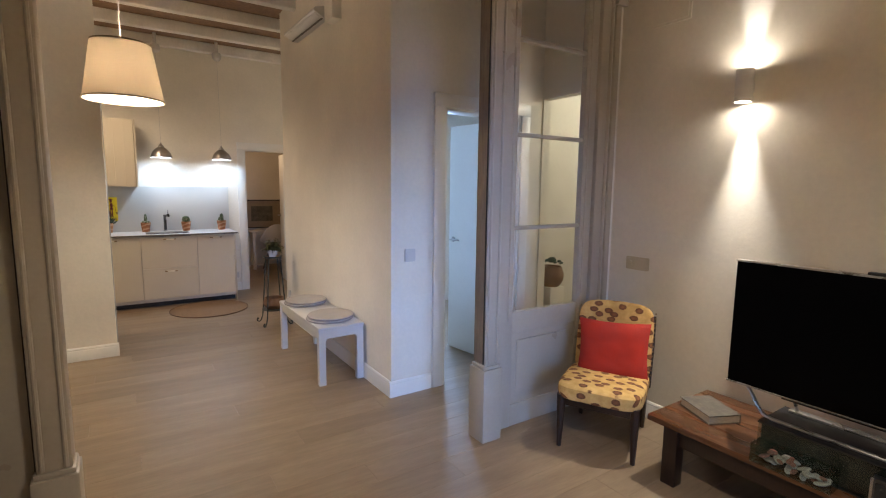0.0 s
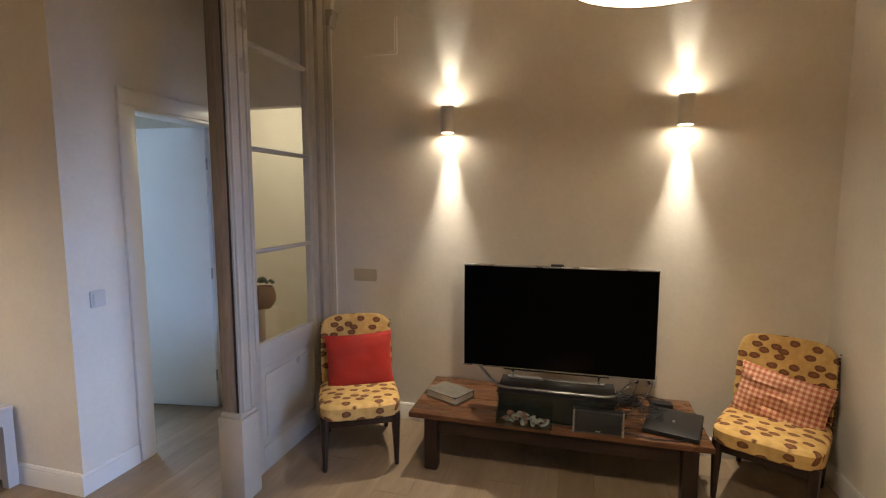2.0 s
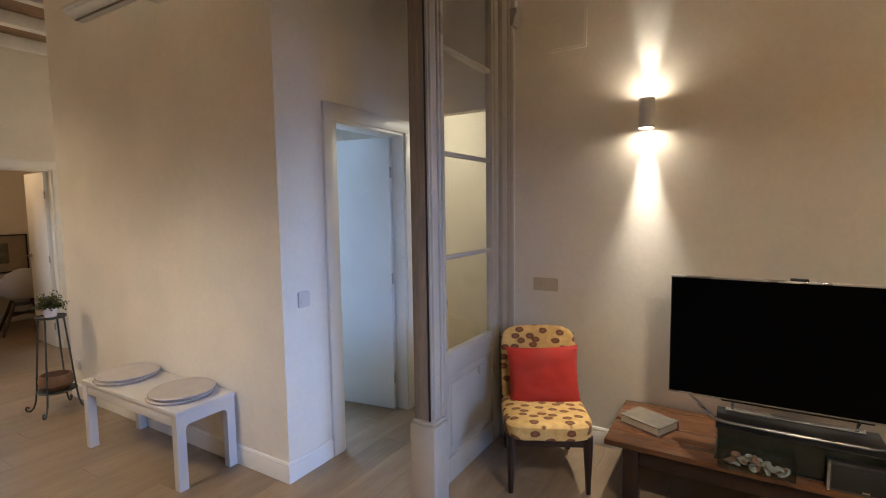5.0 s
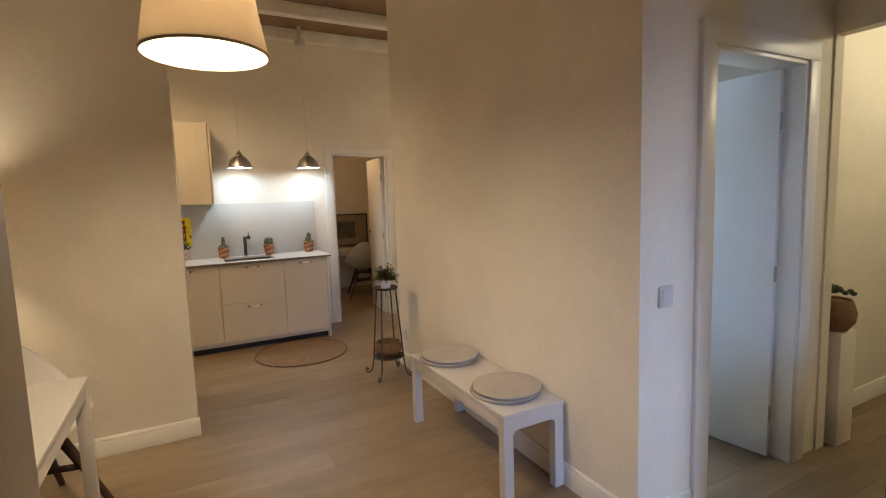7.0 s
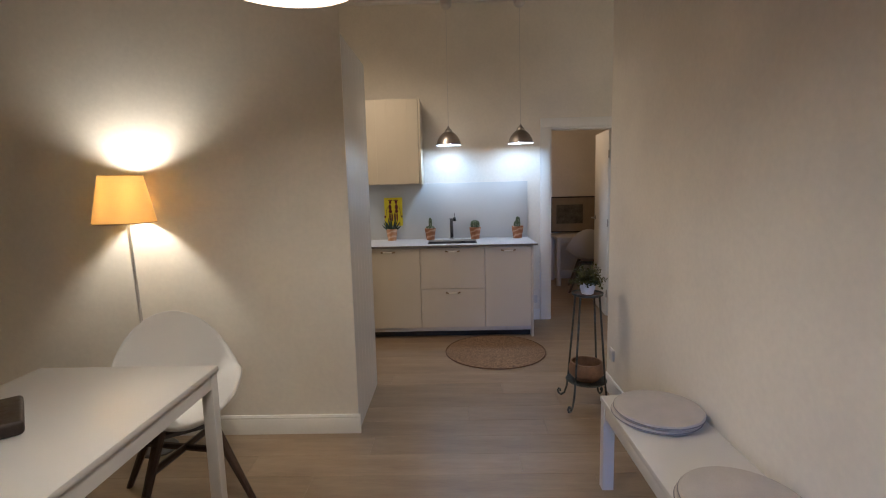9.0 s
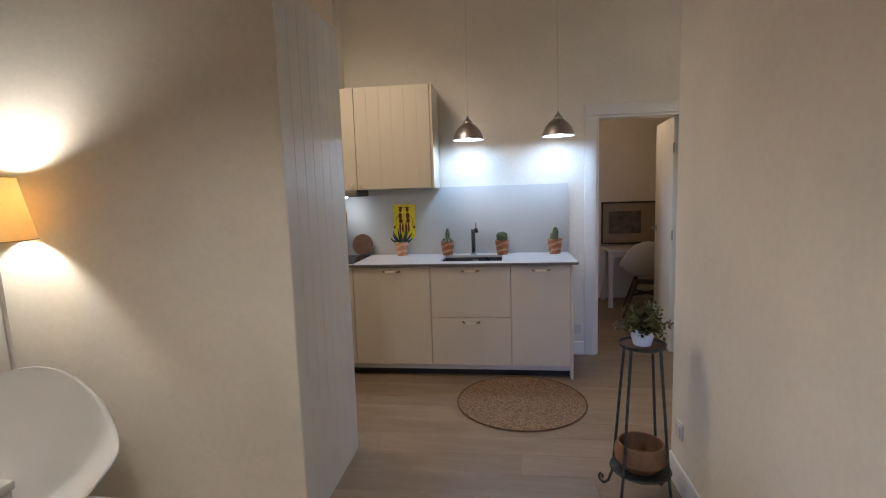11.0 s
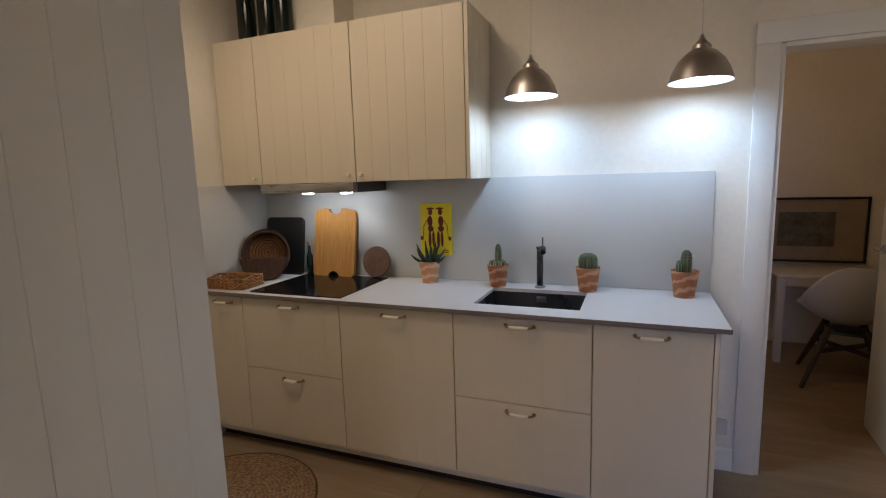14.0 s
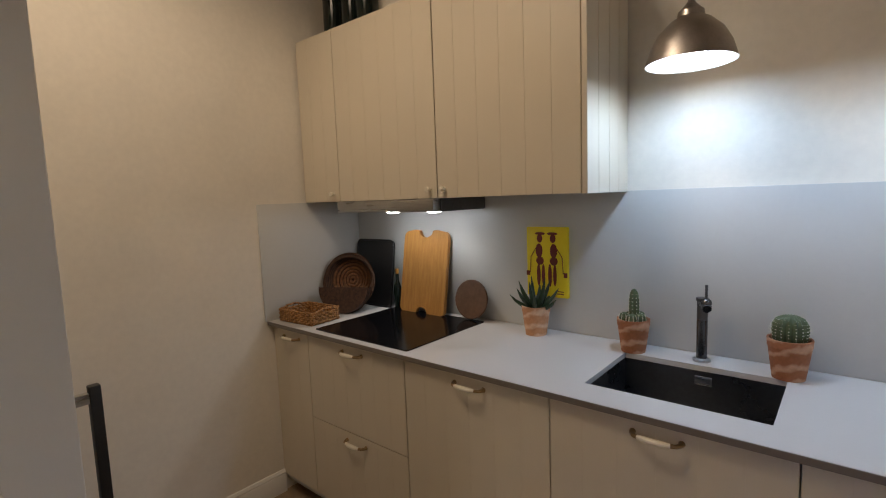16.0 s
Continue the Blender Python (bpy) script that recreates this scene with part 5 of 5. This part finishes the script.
# tall unit seen from its side
tu = thing("tall_cabinet", (-0.92, 4.905, 0), "tall cream built-in cabinet with a grooved side panel", "tall cabinet")
part("body", box(0.0, 0.0, 0.0, 0.798, 0.608, 2.245), CARCASS, tu)
sd = part("side_panel", grooved(0.692, 2.245, 0.018, 0.097, 0.0012), PANEL, tu, "grooved cream side panel")
sd.matrix_basis = pose(0.818, -0.064, 0, 0, 0, 90)
for a, b in ((0.10, 0.80), (0.804, 2.238)):
    d = part("door", box(0.002, 0.610, a, 0.814, 0.629, b, bevel=0.002), CABINET, tu)
    lo, hi = (0.45, 0.745) if a < 0.5 else (0.852, 1.15)
    h = part("handle", box(0.727, 0.664, lo, 0.745, 0.682, hi, bevel=0.002), BLACK, d, "dark square bar handle")
    for z in (lo + 0.012, hi - 0.030):
        part("handle_bracket", box(0.729, 0.630, z, 0.743, 0.6635, z + 0.018), STEEL, h)


# things on the worktop
def pot(where, label, material, r=0.055, h=0.118):
    p = thing("cactus_pot", where, label, "potted plant", "cactus pots on the worktop")
    part("pot", lathe([(0, 0), (r * 0.74, 0), (r * 0.97, h * 0.80), (r, h * 0.81), (r * 1.02, h), (r * 0.92, h), (r * 0.88, h * 0.86), (0, h * 0.86)], 28), material, p)
    part("soil", lathe([(0, h * 0.90), (r * 0.87, h * 0.885), (r * 0.87, h * 0.87), (0, h * 0.87)], 18), SOIL, p)
    return p


def ribbed(p, name, centre, r, height, ribs, round_top=True):
    """A ribbed cactus body with rows of spines."""
    bm = bmesh.new()
    prof = [(0.62, 0), (0.92, 0.18), (1.0, 0.45), (0.97, 0.68), (0.78, 0.87), (0.42, 0.97), (0.0, 1.0)]
    seg = ribs * 4
    rings = []
    for s, z in prof:
        if s == 0:
            rings.append([bm.verts.new((centre[0], centre[1], centre[2] + height))])
        else:
            rings.append([bm.verts.new((centre[0] + r * s * (1 + 0.10 * math.cos(ribs * a)) * math.cos(a), centre[1] + r * s * (1 + 0.10 * math.cos(ribs * a)) * math.sin(a), centre[2] + height * z)) for a in (2 * math.pi * i / seg for i in range(seg))])
    for lo, hi in zip(rings, rings[1:]):
        for i in range(seg):
            k = (i + 1) % seg
            bm.faces.new((lo[i], lo[k], hi[0]) if len(hi) == 1 else (lo[i], lo[k], hi[k], hi[i]))
    body = part(name, bm, CACTUS, p)
    spines = bmesh.new()
    for j in range(ribs):
        a = 2 * math.pi * j / ribs
        for i in range(8):
            z = 0.12 + 0.105 * i
            s = 1.08 * math.sqrt(max(0.05, 1 - (2 * z - 0.95) ** 2 * 0.85))
            q = Vector((centre[0] + r * s * math.cos(a), centre[1] + r * s * math.sin(a), centre[2] + height * z))
            ball(q, (0.0021, 0.0021, 0.0021), spines, u=5, v=3)
            for da in (-0.7, 0, 0.7):
                d = Vector((math.cos(a + da), math.sin(a + da), 0.3)) * r * 0.26
                n = d.cross(Vector((0, 0, 1))).normalized() * 0.0011
                spines.faces.new([spines.verts.new(v) for v in (q - n, q + n, q + d)])
    part("spines", spines, SPINE, body)
    return body


p = pot((-0.147, 7.075, 0.885), "aloe in a pale terracotta pot", PALE_TERRACOTTA, 0.057, 0.120)
for i in range(15):
    a, lean, length = i * 2.4, 0.25 + 0.068 * i, 0.128 - 0.002 * i
    d = Vector((math.cos(a) * math.sin(lean), math.sin(a) * math.sin(lean), math.cos(lean)))
    base = Vector((0.012 * math.cos(a), 0.012 * math.sin(a), 0.10))
    part("leaf", tube([base, base + d * length * 0.4 - Vector((0, 0, 0.004)), base + d * length * 0.75, base + d * length + Vector((0, 0, 0.012))], [0.009, 0.010, 0.007, 0.001], 6), ALOE, p, "pointed dark green leaf")
p = pot((0.246, 7.070, 0.885), "small clustered cactus in a terracotta pot", TERRACOTTA)
ribbed(p, "cactus_stem", (0.002, 0.0, 0.10), 0.017, 0.125, 8)
for dx, dy in ((-0.028, -0.012), (0.028, -0.008), (0.016, 0.026), (-0.018, 0.024), (0.004, -0.030)):
    ribbed(p, "cactus_stem", (dx, dy, 0.10), 0.016, 0.040, 7)
p = pot((0.701, 7.065, 0.885), "round barrel cactus in a terracotta pot", TERRACOTTA, 0.057, 0.120)
ribbed(p, "cactus_ball", (0, 0, 0.100), 0.043, 0.090, 16)
p = pot((1.128, 7.055, 0.885), "upright ribbed cactus in a wide terracotta pot", TERRACOTTA, 0.058, 0.122)
ribbed(p, "cactus_stem", (0.004, 0, 0.100), 0.023, 0.118, 9)
ribbed(p, "cactus_stem", (-0.026, -0.006, 0.100), 0.014, 0.070, 7)

art = thing("small_canvas", (-0.225, 7.146, 1.028), "small yellow canvas with plain maroon shapes", "picture")
part("canvas", box(0, 0, 0, 0.185, 0.018, 0.290, bevel=0.002), YELLOW, art)
for cx, lean in ((0.062, 1), (0.120, -1)):
    for dx, z, w, h in ((0, 0.243, 0.013, 0.018), (0, 0.263, 0.024, 0.006), (0, 0.192, 0.016, 0.030), (0.002, 0.150, 0.018, 0.018), (-0.010, 0.090, 0.009, 0.048), (0.012, 0.092, 0.008, 0.046)):
        part("painted_shape", ball((cx + dx + 0.004 * lean * math.sin(z * 25), -0.0005, z), (w, 0.0012, h), u=14, v=8), MAROON, art)
    part("painted_stroke", tube([(cx - 0.020 * lean, -0.0008, 0.20), (cx - 0.042 * lean, -0.0008, 0.165), (cx - 0.046 * lean, -0.0008, 0.10)], 0.0016, 5), MAROON, art)
    part("painted_shape", box(cx - 0.056 * lean - 0.008, -0.001, 0.085, cx - 0.056 * lean + 0.008, -0.0002, 0.105), MAROON, art)
for i in range(2):
    part("writing_bar", box(0.130, -0.0008, 0.014 + 0.010 * i, 0.168, -0.0002, 0.018 + 0.010 * i), MAROON, art)

cb = thing("cutting_board", (-0.785, 7.072, 0.8907), "honey wooden cutting board leaning on the splashback", "cutting board")
cut = [(0.044 * math.cos(radians(a)), 0.408 - 0.034 * math.sin(radians(a))) for a in range(0, 181, 15)]
foot = [(-0.036 * math.cos(radians(a)), 0.030 * math.sin(radians(a))) for a in range(0, 181, 20)]
shoulder = [(0.108 + 0.036 * math.cos(radians(a)), 0.370 + 0.036 * math.sin(radians(a))) for a in range(0, 91, 15)]
crest = [(0.072, 0.412), (0.056, 0.411)]
outline = [(0.130, 0.0), (0.144, 0.015)] + shoulder + crest + cut + [(-u, v) for u, v in reversed(crest)] + [(-u, v) for u, v in reversed(shoulder)] + [(-0.144, 0.015), (-0.130, 0.0)] + foot
part("board", prism(outline, 0, 0.020, "y"), BOARD_WOOD, cb).matrix_basis = pose(0, 0, 0, -9)
tr = thing("oven_tray", (-1.158, 7.085, 0.8855), "black tray leaning in the corner", "tray")
part("pan", prism(rounded(-0.14, 0, 0.14, 0.355, 0.025), 0, 0.014, "y"), BLACK, tr).matrix_basis = pose(0, 0, 0, -8)
part("rim", tube([(u, 0, v) for u, v in rounded(-0.14, 0.004, 0.14, 0.355, 0.025)] + [(0.14, 0, 0.33)], 0.005, 6), BLACK, tr).matrix_basis = pose(0, 0, 0, -8)
tv2 = thing("trivet", (-0.503, 7.120, 0.8907), "round brown trivet leaning on the splashback", "trivet")
part("disc", lathe([(0, 0), (0.088, 0), (0.091, 0.004), (0.091, 0.010), (0.088, 0.014), (0, 0.014)], 32), CORK, tv2).matrix_basis = pose(0, 0, 0.091, 80)
ob = thing("oil_bottle", (-0.968, 7.10, 0.8907), "slim dark oil bottle with a cork", "bottle")
part("glass", lathe([(0, 0), (0.018, 0), (0.020, 0.01), (0.020, 0.11), (0.010, 0.14), (0.008, 0.18), (0, 0.18)], 16), BOTTLE, ob)
part("cork", lathe([(0, 0.18), (0.009, 0.18), (0.010, 0.205), (0, 0.206)], 12), BOARD_WOOD, ob)
rb = thing("round_basket", (-1.190, 6.975, 0.8855), "dark round wicker basket leaning on its side", "basket", "", 28)
bowl = part("basket", lathe([(0, 0), (0.07, 0.0), (0.110, 0.030), (0.134, 0.075), (0.138, 0.085), (0.130, 0.085), (0.104, 0.038), (0.065, 0.010), (0, 0.010)], 40), DARK_WICKER, rb, "spiral woven inside")
bowl.matrix_basis = pose(0, 0.055, 0.142, 74)
for i in range(7):
    r = 0.014 + 0.0172 * i
    deep = 0.010 + 0.004 * i * i / 6
    ring = [(r * math.cos(radians(a)), r * math.sin(radians(a)), deep + 0.012) for a in range(0, 361, 15)]
    part("cane_ring", tube(ring, 0.0072, 6), CANE, bowl)
half = [(0.133 * math.cos(radians(a)), 0.133 * math.sin(radians(a))) for a in range(180, 361, 12)]
part("pocket", prism(half, 0, 0.05, "y"), DARK_WICKER, rb, "dark woven front pocket").matrix_basis = pose(0, -0.105, 0.134, -14)
part("rim", tube([(0.138 * math.cos(radians(a)), 0, 0.138 * math.sin(radians(a))) for a in range(0, 361, 15)], 0.008, 6), DARK_WICKER, rb).matrix_basis = pose(0, -0.026, 0.146, -16)
wk = thing("wicker_tray", (-1.185, 6.705, 0.8855), "shallow rectangular wicker tray on the worktop", "basket", "", 4)
part("base", box(-0.118, -0.085, 0, 0.118, 0.085, 0.008), WICKER, wk)
frame_line = rounded(-0.122, -0.087, 0.122, 0.087, 0.022, 3)
corner_count = len(frame_line)
stakes = []
for k in range(corner_count):
    u0, u1 = Vector((*frame_line[k], 0)), Vector((*frame_line[(k + 1) % corner_count], 0))
    steps = max(1, round((u1 - u0).length / 0.017))
    stakes += [u0.lerp(u1, q / steps) for q in range(steps)]
rng = random.Random(21)
for i in range(6):
    z = 0.010 + 0.0096 * i
    loop = []
    for k, p in enumerate(stakes):
        out = Vector((p.x / 0.122, p.y / 0.087, 0)).normalized() * (0.0034 if (k + i) % 2 else -0.0034)
        dip = 0.010 * max(0.0, 1 - (abs(p.y) / 0.05) ** 2) if i == 5 else 0.0
        loop.append(p + out + Vector((0, 0, z + dip + rng.uniform(-0.0012, 0.0012))))
    part("rim_strand", tube(loop + [loop[0]], 0.0052, 6), WICKER, wk)
for p in stakes[::2]:
    part("stake", tube([(p.x, p.y, 0.004), (p.x, p.y, 0.062)], 0.0026, 5), WICKER, wk)

# ---- study behind the far doorway ----
dk = thing("desk", (1.905, 8.83, 0), "plain white desk against the study wall", "desk")
part("desktop", box(0, 0, 0.655, 1.10, 0.50, 0.680, bevel=0.003), LACQUER, dk)
for x, y in ((0.004, 0.004), (1.046, 0.004), (0.004, 0.446), (1.046, 0.446)):
    part("leg", box(x, y, 0, x + 0.05, y + 0.05, 0.654, bevel=0.003), LACQUER, dk)
part("apron", box(0.06, 0.008, 0.595, 1.04, 0.024, 0.654), LACQUER, dk)
pic = thing("framed_print", (1.922, 9.398, 0.693), "wide faded print in a thin black frame", "picture")
for c in ((0, -0.022, 0, 0.695, 0, 0.018), (0, -0.022, 0.511, 0.695, 0, 0.529), (0, -0.022, 0.018, 0.018, 0, 0.511), (0.677, -0.022, 0.018, 0.695, 0, 0.511)):
    part("frame", box(*c), BLACK, pic, "thin black frame")
part("print", box(0.018, -0.012, 0.018, 0.677, -0.002, 0.511), PAPER, pic)
part("print_field", box(0.09, -0.014, 0.13, 0.48, -0.0125, 0.41), PICTURE_WASH, pic)

# ---- floor planks ----
floor_ob = fixed("floor", box(-2.74, -1.62, -0.12, 4.70, 9.52, -0.012), GAP, "pale oak plank floor with fine joints", "floor")
plank_meshes = {}
rng = random.Random(2)
WIDE, LONG = 0.188, 1.40


def plank_mesh(length):
    key = round(length, 2)
    if key not in plank_meshes:
        plank_meshes[key] = mesh_of("plank", box(0.0004, 0.0004, -0.0119, key - 0.0004, WIDE - 0.0004, 0.0, bevel=0.0008, segments=1), FLOOR)
    return plank_meshes[key]


y, row = -1.62, 0
while y < 9.50:
    x, east = -2.60, 3.30
    if 2.6 < y or y < 0.9:
        east = 3.30
    if 0.9 < y < 5.25:
        east = 4.62
    first = (0.35, 0.95, 0.60, 1.20, 0.80)[row % 5]
    while x < east - 0.02:
        length = round(min(first if x < -2.59 else LONG, east - x), 2)
        if not (y > 7.3 and x + length < 0.95):
            o = new("plank", plank_mesh(max(length, 0.05)))
            o.parent = floor_ob
            o.location = (x, y, 0)
        x += length
    y += WIDE
    row += 1
